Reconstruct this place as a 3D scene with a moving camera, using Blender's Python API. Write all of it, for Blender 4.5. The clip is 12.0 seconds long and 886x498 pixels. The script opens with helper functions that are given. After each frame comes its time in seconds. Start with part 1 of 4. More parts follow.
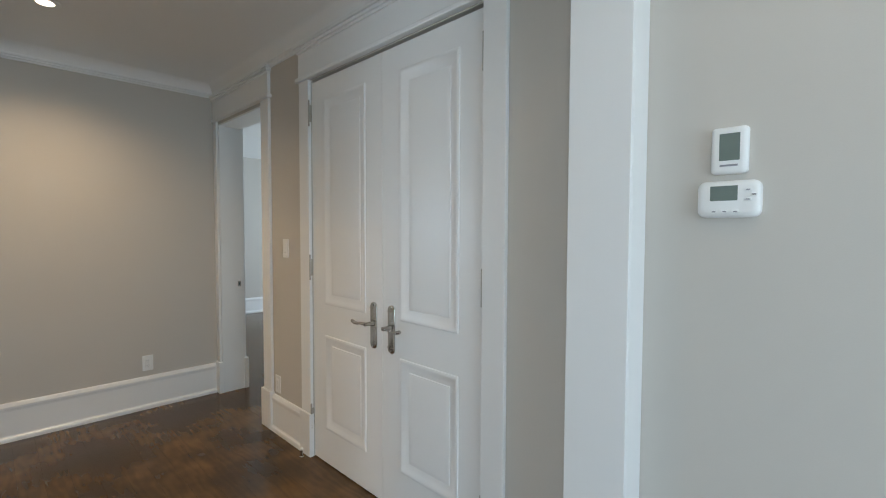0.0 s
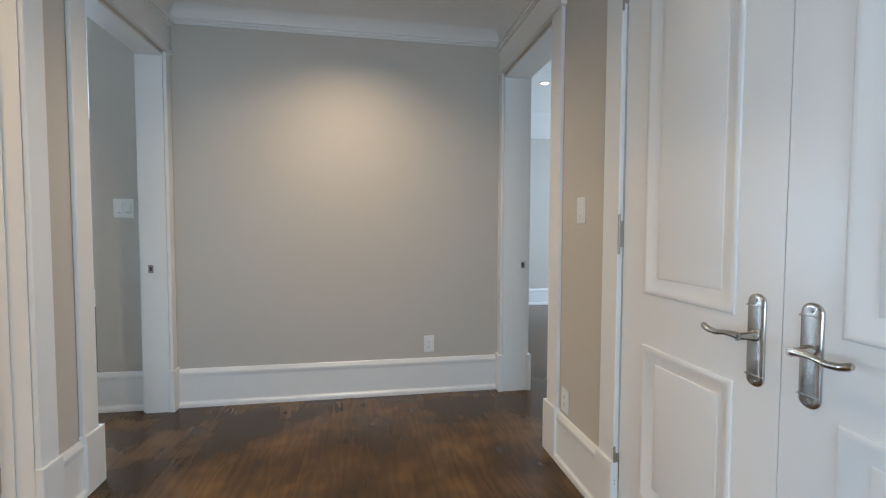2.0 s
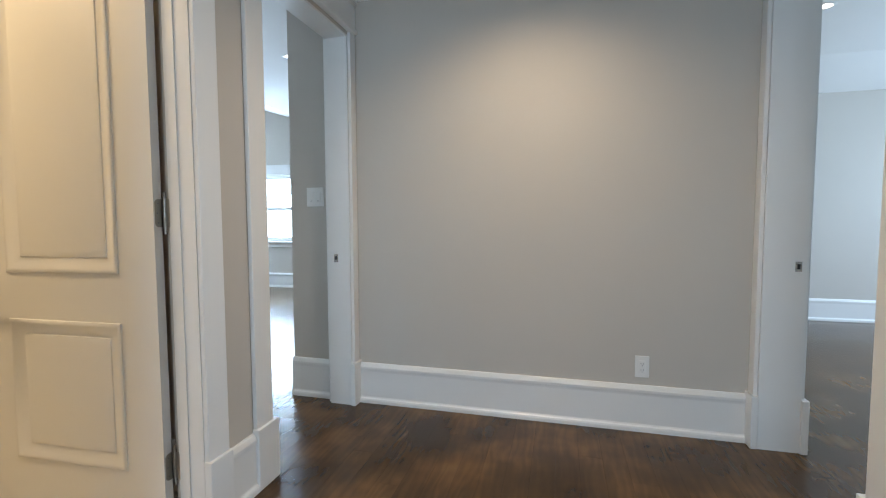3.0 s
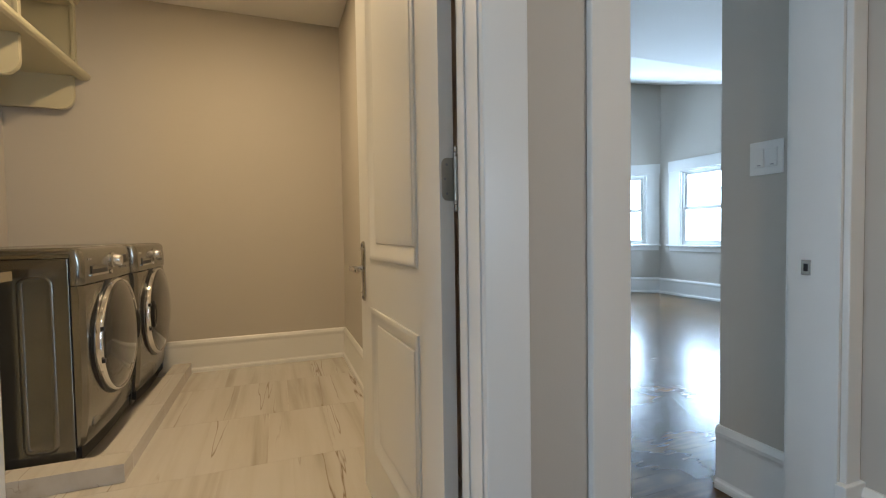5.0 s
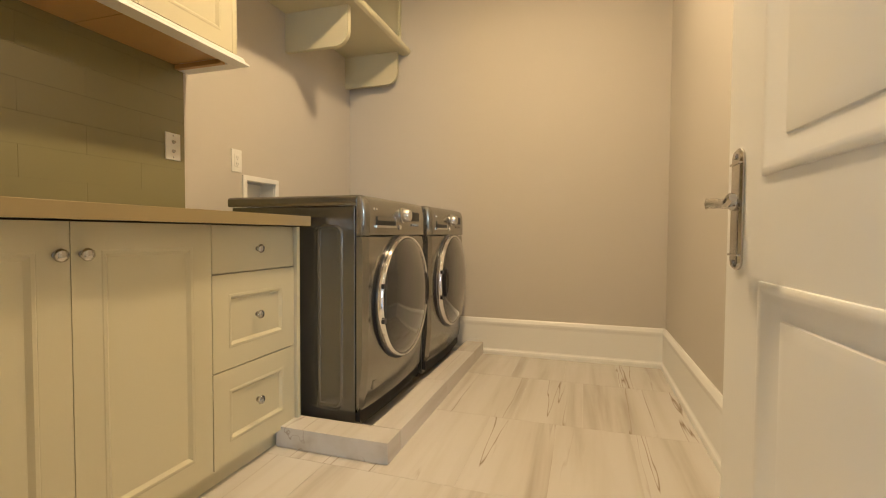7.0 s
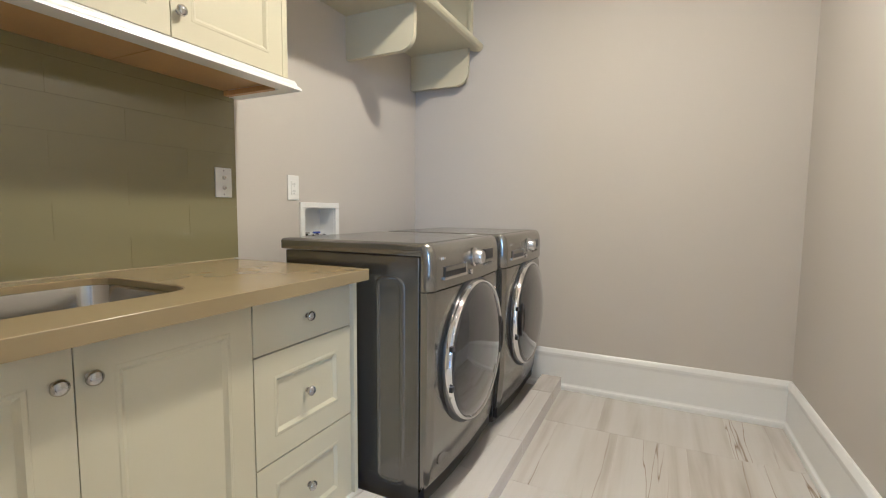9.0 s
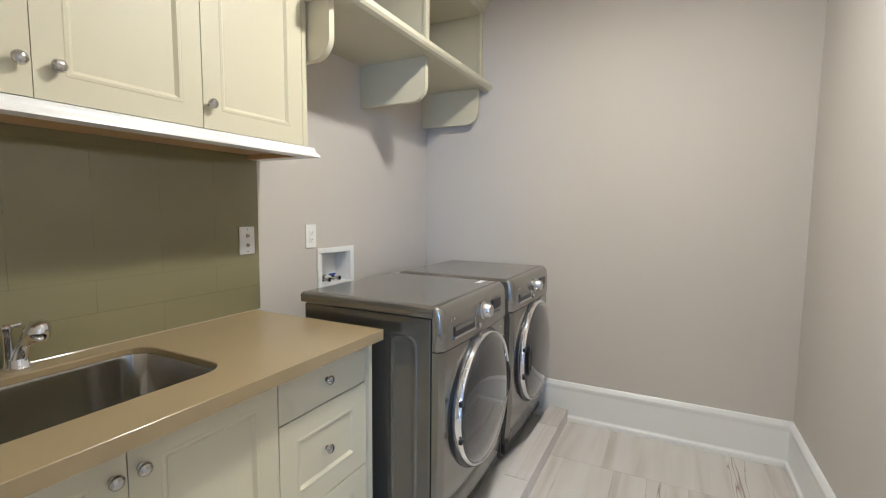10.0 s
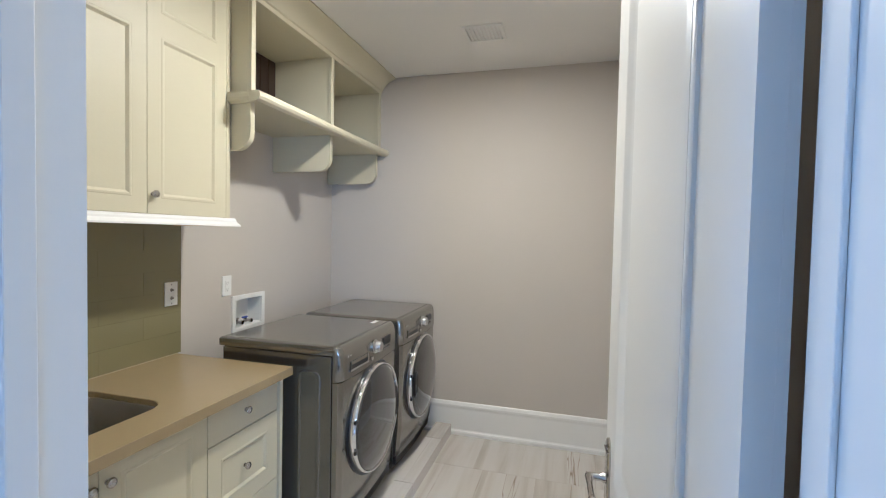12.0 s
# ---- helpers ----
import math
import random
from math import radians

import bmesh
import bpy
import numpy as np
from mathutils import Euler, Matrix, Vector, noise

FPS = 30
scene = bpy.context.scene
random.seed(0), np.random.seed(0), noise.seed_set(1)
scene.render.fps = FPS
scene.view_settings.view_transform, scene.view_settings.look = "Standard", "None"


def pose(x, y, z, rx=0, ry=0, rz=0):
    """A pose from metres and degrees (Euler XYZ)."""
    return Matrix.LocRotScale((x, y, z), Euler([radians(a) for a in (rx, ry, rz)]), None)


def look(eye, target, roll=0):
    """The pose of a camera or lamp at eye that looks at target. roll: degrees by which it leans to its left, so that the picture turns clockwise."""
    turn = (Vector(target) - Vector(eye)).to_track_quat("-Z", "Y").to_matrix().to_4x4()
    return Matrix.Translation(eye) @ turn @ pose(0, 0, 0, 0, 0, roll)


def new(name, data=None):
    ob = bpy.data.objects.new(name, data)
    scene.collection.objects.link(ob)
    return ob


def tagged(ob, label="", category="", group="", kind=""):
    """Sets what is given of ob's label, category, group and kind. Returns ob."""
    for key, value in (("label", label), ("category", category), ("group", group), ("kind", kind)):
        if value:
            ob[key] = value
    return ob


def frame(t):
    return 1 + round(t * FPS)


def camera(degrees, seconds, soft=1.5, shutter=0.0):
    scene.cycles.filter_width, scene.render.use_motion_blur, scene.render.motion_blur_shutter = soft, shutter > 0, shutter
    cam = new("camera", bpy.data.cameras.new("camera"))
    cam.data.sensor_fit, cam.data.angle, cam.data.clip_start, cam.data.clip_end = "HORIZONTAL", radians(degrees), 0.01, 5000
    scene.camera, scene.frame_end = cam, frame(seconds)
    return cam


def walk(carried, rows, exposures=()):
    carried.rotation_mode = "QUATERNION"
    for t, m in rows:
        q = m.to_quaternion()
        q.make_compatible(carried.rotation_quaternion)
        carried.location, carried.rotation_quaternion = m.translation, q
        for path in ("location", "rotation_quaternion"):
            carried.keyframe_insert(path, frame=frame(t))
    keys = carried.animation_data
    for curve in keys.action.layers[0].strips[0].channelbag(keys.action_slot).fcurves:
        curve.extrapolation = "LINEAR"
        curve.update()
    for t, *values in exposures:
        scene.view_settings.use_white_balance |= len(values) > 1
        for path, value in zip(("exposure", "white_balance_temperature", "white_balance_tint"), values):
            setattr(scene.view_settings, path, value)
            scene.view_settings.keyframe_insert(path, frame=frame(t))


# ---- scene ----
cam = camera(89.2, 12.0, 1.1)
PATH = [
    (0, (0.151, -0.385, 1.379), (1.576, 1.016, 1.293), 0.2),
    (0.5, (0.315, -0.231, 1.366), (1.508, 1.372, 1.271), 0.0),
    (0.7, (0.392, -0.159, 1.346), (1.486, 1.513, 1.252), -0.0),
    (1, (0.469, -0.028, 1.31), (1.416, 1.731, 1.209), 0.0),
    (1.5, (0.566, 0.2, 1.258), (1.226, 2.085, 1.152), 0.1),
    (2, (0.545, 0.48, 1.173), (0.889, 2.448, 1.08), 0.2),
    (2.5, (0.578, 0.779, 1.164), (0.511, 2.774, 1.039), 0.1),
    (3, (0.564, 1.053, 1.132), (0.057, 2.984, 1.01), -0.2),
    (3.2, (0.54, 1.164, 1.129), (-0.142, 3.04, 0.996), -0.7),
    (4.8, (0.235, 1.878, 1.02), (-1.566, 2.747, 0.97), -0.6),
    (5, (0.168, 1.965, 1.039), (-1.706, 2.659, 0.968), -0.9),
    (5.5, (-0.049, 2.041, 1.011), (-2.027, 2.328, 0.960), -0.6),
    (6, (-0.251, 2.082, 0.936), (-2.249, 1.988, 0.885), -0.3),
    (6.5, (-0.436, 2.064, 0.866), (-2.391, 1.645, 0.822), -0.1),
    (6.7, (-0.504, 2.04, 0.843), (-2.437, 1.532, 0.796), -0.0),
    (8.3, (-0.86, 1.872, 0.936), (-2.69, 1.08, 0.775), 0.5),
    (8.5, (-0.878, 1.861, 0.982), (-2.695, 1.041, 0.817), 0.4),
    (9, (-0.888, 1.852, 1.114), (-2.682, 0.984, 0.944), 0.5),
    (9.5, (-0.864, 1.864, 1.232), (-2.643, 0.966, 1.06), 0.5),
    (10, (-0.817, 1.884, 1.355), (-2.59, 0.976, 1.181), 0.5),
    (10.5, (-0.749, 1.899, 1.473), (-2.524, 0.993, 1.308), 0.6),
    (11, (-0.664, 1.941, 1.542), (-2.446, 1.043, 1.415), 0.6),
    (11.5, (-0.532, 2.055, 1.566), (-2.359, 1.248, 1.471), 0.6),
    (12, (-0.357, 2.169, 1.543), (-2.281, 1.630, 1.477), 1.2),
]
walk(cam, [(t, look(eye, target, roll)) for t, eye, target, roll in PATH], [
    (0, -0.30, 7050, 12), (1.5, -0.07, 6800, 13), (2.5, 0.05, 6300, 12), (3.2, 0.03, 6350, 11), (4.8, -0.34, 6150, 10), (5.5, -0.14, 6400, 10), (6.7, 0.22, 6500, 10),
    (8.3, 0.50, 4850, 10), (9.5, 0.44, 4400, 10), (10.5, 0.41, 4220, 10), (12, 0.28, 4250, 10)])

# ---- world and large lights ----
world = bpy.data.worlds.new("world")
scene.world = world
world.use_nodes = True
wn = world.node_tree.nodes
sky = wn.new("ShaderNodeTexSky")
sky.sky_type = "NISHITA"
sky.sun_disc = False
sky.sun_elevation = radians(48)
sky.sun_rotation = radians(120)
world.node_tree.links.new(sky.outputs[0], wn["Background"].inputs[0])
wn["Background"].inputs[1].default_value = 0.15


def lamp(name, kind, place, power, colour, size=0.1, aim=(0, 0, -1), size_y=None, cone=110, blend=0.6):
    data = bpy.data.lights.new(name, kind)
    data.energy, data.color = power, colour
    if kind == "AREA":
        data.shape, data.size, data.size_y = "RECTANGLE", size, size_y or size
    elif kind == "SPOT":
        data.shadow_soft_size, data.spot_size, data.spot_blend = size, radians(cone), blend
    else:
        data.angle = radians(size)
    ob = new(name, data)
    ob.matrix_world = look(place, Vector(place) + Vector(aim))
    return ob


WARM = (1.0, 0.72, 0.40)
HALLW = (1.0, 0.78, 0.53)
DAYBLUE = (0.57, 0.78, 1.0)
lamp("sun", "SUN", (20, -20, 30), 4.5, (1.0, 0.95, 0.88), 0.5, (-0.55, 0.32, -0.77))
lamp("hall_downlight_lamp", "SPOT", (0.41, 2.89, 2.585), 96, HALLW, 0.05, cone=142, blend=1.0)
# Second hall light, out of view, assumed so that the south end is brighter.
lamp("hall_south_fill_lamp", "SPOT", (0.41, 1.1, 2.585), 18, HALLW, 0.05, cone=164, blend=1.0)
lamp("laundry_downlight_lamp", "AREA", (-2.30, 1.62, 2.755), 37.5, WARM, 0.13)
# Unseen fill, added to brighten the base cabinets and the floor.
lamp("laundry_entry_fill_lamp", "SPOT", (-1.25, 1.75, 2.755), 24, WARM, 0.05, cone=130, blend=1.0)
lamp("west_room_downlight_lamp", "SPOT", (-2.02, 5.03, 2.72), 20, HALLW, 0.05, cone=120, blend=0.8)
lamp("east_room_downlight_lamp", "SPOT", (2.48, 5.17, 2.73), 20, HALLW, 0.05, cone=120, blend=0.8)
lamp("landing_downlight_lamp", "SPOT", (0.85, -0.40, 2.755), 16, HALLW, 0.05, cone=150, blend=1.0)
lamp("north_window_daylight", "AREA", (-4.46, 7.985, 1.37), 150, DAYBLUE, 1.31, (0, -1, 0), 1.13)
lamp("bay_window_daylight", "AREA", (-6.018, 7.431, 1.37), 130, DAYBLUE, 0.89, (0.784, -0.621, 0), 1.13)
# Unseen window, assumed on the east wall to give this room its bluish daylight.
lamp("assumed_east_daylight", "AREA", (5.3, 5.2, 1.5), 105, DAYBLUE, 1.6, (-1, 0, -0.1), 1.3)
# Two unseen landing windows, placed by guess to fill the hall with cool daylight.
lamp("landing_west_fill", "AREA", (-2.25, -1.5, 1.2), 64, DAYBLUE, 1.6, (1, 0, 0), 1.55)
lamp("landing_south_fill", "AREA", (0.2, -3.09, 1.45), 74, DAYBLUE, 1.6, (0, 1, 0), 1.5)


# ---- materials ----
def material(name, colour, rough=0.5, metal=0.0, coat=0.0, vary=0.06, scale=3.0, bump=0.0, bump_scale=200.0, stretch=(1, 1, 1)):
    m = bpy.data.materials.new(name)
    m.use_nodes = True
    n, l = m.node_tree.nodes, m.node_tree.links
    b = n["Principled BSDF"]
    b.inputs["Roughness"].default_value = rough
    b.inputs["Metallic"].default_value = metal
    b.inputs["Coat Weight"].default_value = coat
    b.inputs["Coat Roughness"].default_value = 0.08
    tc = n.new("ShaderNodeTexCoord")
    mp = n.new("ShaderNodeMapping")
    mp.inputs["Scale"].default_value = stretch
    l.new(tc.outputs["Object"], mp.inputs[0])
    big = n.new("ShaderNodeTexNoise")
    big.inputs["Scale"].default_value = scale
    big.inputs["Detail"].default_value = 5
    l.new(mp.outputs[0], big.inputs["Vector"])
    mix = n.new("ShaderNodeMix")
    mix.data_type = "RGBA"
    dark = tuple(c * (1 - vary) for c in colour)
    light = tuple(min(1, c * (1 + vary)) for c in colour)
    mix.inputs["A"].default_value = (*dark, 1)
    mix.inputs["B"].default_value = (*light, 1)
    l.new(big.outputs["Fac"], mix.inputs["Factor"])
    l.new(mix.outputs["Result"], b.inputs["Base Color"])
    rr = n.new("ShaderNodeMapRange")
    rr.inputs["To Min"].default_value = max(0.02, rough - 0.06)
    rr.inputs["To Max"].default_value = rough + 0.06
    l.new(big.outputs["Fac"], rr.inputs["Value"])
    l.new(rr.outputs["Result"], b.inputs["Roughness"])
    if bump:
        fine = n.new("ShaderNodeTexNoise")
        fine.inputs["Scale"].default_value = bump_scale
        fine.inputs["Detail"].default_value = 3
        l.new(mp.outputs[0], fine.inputs["Vector"])
        bp = n.new("ShaderNodeBump")
        bp.inputs["Strength"].default_value = bump
        bp.inputs["Distance"].default_value = 0.002
        l.new(fine.outputs["Fac"], bp.inputs["Height"])
        l.new(bp.outputs[0], b.inputs["Normal"])
    return m


def glow(name, colour, strength):
    m = bpy.data.materials.new(name)
    m.use_nodes = True
    b = m.node_tree.nodes["Principled BSDF"]
    b.inputs["Base Color"].default_value = (*colour, 1)
    b.inputs["Emission Color"].default_value = (*colour, 1)
    b.inputs["Emission Strength"].default_value = strength
    return m


def glass(name, tint=(1, 1, 1), rough=0.0):
    m = bpy.data.materials.new(name)
    m.use_nodes = True
    b = m.node_tree.nodes["Principled BSDF"]
    b.inputs["Base Color"].default_value = (*tint, 1)
    b.inputs["Transmission Weight"].default_value = 1
    b.inputs["Roughness"].default_value = rough
    b.inputs["IOR"].default_value = 1.45
    return m


def wood_floor():
    m = bpy.data.materials.new("dark_oak")
    m.use_nodes = True
    n, l = m.node_tree.nodes, m.node_tree.links
    b = n["Principled BSDF"]
    tc, info = n.new("ShaderNodeTexCoord"), n.new("ShaderNodeObjectInfo")
    geo = n.new("ShaderNodeNewGeometry")
    rnd = n.new("ShaderNodeMath")
    rnd.operation = "ADD"
    l.new(info.outputs["Random"], rnd.inputs[0])
    l.new(geo.outputs["Random Per Island"], rnd.inputs[1])
    shift = n.new("ShaderNodeCombineXYZ")
    mul = n.new("ShaderNodeMath")
    mul.operation = "MULTIPLY"
    mul.inputs[1].default_value = 37.0
    l.new(rnd.outputs[0], mul.inputs[0])
    for k in range(3):
        l.new(mul.outputs[0], shift.inputs[k])
    add = n.new("ShaderNodeVectorMath")
    add.operation = "ADD"
    l.new(geo.outputs["Position"], add.inputs[0])
    l.new(shift.outputs[0], add.inputs[1])
    mp = n.new("ShaderNodeMapping")
    mp.inputs["Scale"].default_value = (1, 0.10, 1)
    l.new(add.outputs[0], mp.inputs[0])
    grain = n.new("ShaderNodeTexNoise")
    grain.inputs["Scale"].default_value = 22
    grain.inputs["Detail"].default_value = 8
    grain.inputs["Roughness"].default_value = 0.65
    l.new(mp.outputs[0], grain.inputs["Vector"])
    wave = n.new("ShaderNodeTexWave")
    wave.wave_type, wave.bands_direction = "BANDS", "X"
    wave.inputs["Scale"].default_value = 7
    wave.inputs["Distortion"].default_value = 14
    wave.inputs["Detail"].default_value = 3
    wave.inputs["Detail Scale"].default_value = 1.2
    mp2 = n.new("ShaderNodeMapping")
    mp2.inputs["Scale"].default_value = (1, 0.22, 1)
    l.new(add.outputs[0], mp2.inputs[0])
    l.new(mp2.outputs[0], wave.inputs["Vector"])
    blotch = n.new("ShaderNodeTexNoise")
    blotch.inputs["Scale"].default_value = 2.6
    blotch.inputs["Detail"].default_value = 3
    l.new(geo.outputs["Position"], blotch.inputs["Vector"])
    s1 = n.new("ShaderNodeMath")
    s1.operation = "MULTIPLY_ADD"
    s1.inputs[1].default_value = 0.17
    l.new(grain.outputs["Fac"], s1.inputs[0])
    s2 = n.new("ShaderNodeMath")
    s2.operation = "MULTIPLY_ADD"
    s2.inputs[1].default_value = 0.05
    l.new(wave.outputs["Fac"], s2.inputs[0])
    s3 = n.new("ShaderNodeMath")
    s3.operation = "MULTIPLY"
    s3.inputs[1].default_value = 0.85
    l.new(blotch.outputs["Fac"], s3.inputs[0])
    l.new(s3.outputs[0], s2.inputs[2])
    l.new(s2.outputs[0], s1.inputs[2])
    ramp = n.new("ShaderNodeValToRGB")
    e = ramp.color_ramp.elements
    e[0].position, e[0].color = 0.30, (0.030, 0.018, 0.010, 1)
    e[1].position, e[1].color = 0.80, (0.19, 0.100, 0.036, 1)
    mid = e.new(0.52)
    mid.color = (0.074, 0.040, 0.016, 1)
    l.new(s1.outputs[0], ramp.inputs[0])
    tone = n.new("ShaderNodeMapRange")
    tone.inputs["To Min"].default_value = 0.88
    tone.inputs["To Max"].default_value = 1.12
    l.new(info.outputs["Random"], tone.inputs["Value"])
    hs = n.new("ShaderNodeHueSaturation")
    l.new(tone.outputs["Result"], hs.inputs["Value"])
    l.new(ramp.outputs[0], hs.inputs["Color"])
    l.new(hs.outputs[0], b.inputs["Base Color"])
    b.inputs["Roughness"].default_value = 0.23
    b.inputs["Specular IOR Level"].default_value = 0.36
    rr = n.new("ShaderNodeMapRange")
    rr.inputs["To Min"].default_value = 0.19
    rr.inputs["To Max"].default_value = 0.26
    l.new(grain.outputs["Fac"], rr.inputs["Value"])
    l.new(rr.outputs["Result"], b.inputs["Roughness"])
    bp = n.new("ShaderNodeBump")
    bp.inputs["Strength"].default_value = 0.12
    bp.inputs["Distance"].default_value = 0.001
    l.new(grain.outputs["Fac"], bp.inputs["Height"])
    l.new(bp.outputs[0], b.inputs["Normal"])
    return m


def stone_tile():
    """Pale porcelain with long brown veins that run along x."""
    m = bpy.data.materials.new("veined_porcelain")
    m.use_nodes = True
    n, l = m.node_tree.nodes, m.node_tree.links
    b = n["Principled BSDF"]
    info, geo = n.new("ShaderNodeObjectInfo"), n.new("ShaderNodeNewGeometry")
    mul = n.new("ShaderNodeMath")
    mul.operation = "MULTIPLY"
    mul.inputs[1].default_value = 53.0
    l.new(info.outputs["Random"], mul.inputs[0])
    shift = n.new("ShaderNodeCombineXYZ")
    for k in range(3):
        l.new(mul.outputs[0], shift.inputs[k])
    add = n.new("ShaderNodeVectorMath")
    add.operation = "ADD"
    l.new(geo.outputs["Position"], add.inputs[0])
    l.new(shift.outputs[0], add.inputs[1])
    mp = n.new("ShaderNodeMapping")
    mp.inputs["Scale"].default_value = (0.07, 1.0, 1.0)
    l.new(add.outputs[0], mp.inputs[0])
    soft = n.new("ShaderNodeTexNoise")
    soft.inputs["Scale"].default_value = 9
    soft.inputs["Detail"].default_value = 6
    soft.inputs["Distortion"].default_value = 0.25
    l.new(mp.outputs[0], soft.inputs["Vector"])
    base = n.new("ShaderNodeValToRGB")
    e = base.color_ramp.elements
    e[0].position, e[0].color = 0.26, (0.43, 0.385, 0.33, 1)
    e[1].position, e[1].color = 0.56, (0.605, 0.580, 0.545, 1)
    q = e.new(0.44)
    q.color = (0.565, 0.535, 0.490, 1)
    l.new(soft.outputs["Fac"], base.inputs[0])
    mp2 = n.new("ShaderNodeMapping")
    mp2.inputs["Scale"].default_value = (0.06, 1.0, 1.0)
    l.new(add.outputs[0], mp2.inputs[0])
    vein = n.new("ShaderNodeTexNoise")
    vein.inputs["Scale"].default_value = 5.5
    vein.inputs["Detail"].default_value = 4
    vein.inputs["Distortion"].default_value = 0.12
    l.new(mp2.outputs[0], vein.inputs["Vector"])
    line = n.new("ShaderNodeValToRGB")
    e = line.color_ramp.elements
    e[0].position, e[0].color = 0.494, (0, 0, 0, 1)
    e[1].position, e[1].color = 0.506, (0, 0, 0, 1)
    q = e.new(0.50)
    q.color = (1, 1, 1, 1)
    l.new(vein.outputs["Fac"], line.inputs[0])
    where = n.new("ShaderNodeTexNoise")
    where.inputs["Scale"].default_value = 5.0
    l.new(mp2.outputs[0], where.inputs["Vector"])
    wr = n.new("ShaderNodeMapRange")
    wr.inputs["From Min"].default_value, wr.inputs["From Max"].default_value = 0.5, 0.62
    l.new(where.outputs["Fac"], wr.inputs["Value"])
    both = n.new("ShaderNodeMath")
    both.operation = "MULTIPLY"
    l.new(line.outputs[0], both.inputs[0])
    l.new(wr.outputs["Result"], both.inputs[1])
    mix = n.new("ShaderNodeMix")
    mix.data_type = "RGBA"
    mix.inputs["B"].default_value = (0.27, 0.205, 0.145, 1)
    l.new(both.outputs[0], mix.inputs["Factor"])
    l.new(base.outputs[0], mix.inputs["A"])
    l.new(mix.outputs["Result"], b.inputs["Base Color"])
    b.inputs["Roughness"].default_value = 0.26
    return m


PAINT = material("greige_wall_paint", (0.555, 0.52, 0.47), 0.75, vary=0.03, scale=1.2, bump=0.12, bump_scale=260)
TRIM = material("white_trim_paint", (0.80, 0.80, 0.785), 0.32, vary=0.015, scale=2, bump=0.05, bump_scale=60)
CEIL = material("white_ceiling_paint", (0.80, 0.79, 0.77), 0.85, vary=0.02, scale=1.5, bump=0.15, bump_scale=300)
CREAM = material("cream_cabinet_paint", (0.605, 0.566, 0.410), 0.46, vary=0.02, scale=4, bump=0.06, bump_scale=90)
UNDER = material("raw_maple_underside", (0.56, 0.36, 0.16), 0.45, vary=0.15, scale=6, stretch=(0.2, 1, 1))
QUARTZ = material("tan_quartz", (0.318, 0.249, 0.130), 0.20, vary=0.02, scale=6, coat=0.0)
SEALANT = material("pale_sealant", (0.36, 0.30, 0.18), 0.15, vary=0.05, scale=20)
SPLASH = material("olive_glass_tile", (0.226, 0.208, 0.106), 0.07, vary=0.03, scale=3, coat=0.6)
GROUT = material("olive_grout", (0.200, 0.184, 0.095), 0.9, vary=0.1, scale=40)
GRAPHITE = material("graphite_metallic_paint", (0.28, 0.268, 0.235), 0.20, metal=0.8, vary=0.03, scale=3, coat=0.2)
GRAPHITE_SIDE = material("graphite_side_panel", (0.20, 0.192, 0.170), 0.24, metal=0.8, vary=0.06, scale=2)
BLACK = material("black_plastic", (0.012, 0.012, 0.013), 0.35, vary=0.1)
DARKGLASS = material("smoked_door_glass", (0.030, 0.031, 0.034), 0.05, metal=0.0, coat=1.0, vary=0.05)
CHROME = material("polished_chrome", (0.80, 0.80, 0.81), 0.07, metal=1.0, vary=0.02)
NICKEL = material("satin_nickel", (0.52, 0.50, 0.47), 0.20, metal=1.0, vary=0.04, scale=20)
SATIN = material("satin_chrome", (0.62, 0.61, 0.60), 0.24, metal=1.0, vary=0.03, scale=20)
STEEL = material("brushed_stainless", (0.46, 0.45, 0.43), 0.13, metal=1.0, vary=0.02, scale=4)
PLASTIC = material("white_plastic", (0.80, 0.80, 0.78), 0.35, vary=0.02)
DULL = material("dull_nickel", (0.42, 0.40, 0.36), 0.36, metal=0.9, vary=0.05, scale=30)
LCD = material("grey_green_lcd", (0.16, 0.20, 0.18), 0.15, vary=0.08, scale=30)
INK = material("grey_print", (0.25, 0.25, 0.27), 0.6)
BLUE = material("blue_valve_handle", (0.02, 0.05, 0.30), 0.4)
WICKER = material("dark_slatted_grille", (0.045, 0.028, 0.02), 0.5, vary=0.25, scale=25)
OAK = wood_floor()
TILE = stone_tile()
JOINT = material("dark_board_joint", (0.020, 0.013, 0.009), 0.8, vary=0.1, scale=30)
TGROUT = material("pale_grout", (0.54, 0.515, 0.475), 0.9, vary=0.08, scale=30)
PANE = glass("window_glass")
GRASS = material("lawn", (0.07, 0.11, 0.035), 0.9, vary=0.4, scale=0.6)
BULB = glow("lit_lamp_lens", (1.0, 0.86, 0.68), 9.0)


# ---- mesh helpers ----
def box(bm, x0, x1, y0, y1, z0, z1, bevel=0.0):
    m = Matrix.LocRotScale(((x0 + x1) / 2, (y0 + y1) / 2, (z0 + z1) / 2), None, (abs(x1 - x0), abs(y1 - y0), abs(z1 - z0)))
    made = bmesh.ops.create_cube(bm, size=1, matrix=m)
    if bevel:
        edges = list({e for v in made["verts"] for e in v.link_edges})
        bmesh.ops.bevel(bm, geom=edges, offset=bevel, segments=2, affect="EDGES", profile=0.5)
    return bm


def tube(bm, centre, axis, radius, length, sides=24, radius2=None):
    turn = Vector((0, 0, 1)).rotation_difference(Vector(axis)).to_matrix().to_4x4()
    bmesh.ops.create_cone(bm, cap_ends=True, segments=sides, radius1=radius, radius2=radius if radius2 is None else radius2,
                          depth=length, matrix=Matrix.Translation(centre) @ turn)
    return bm


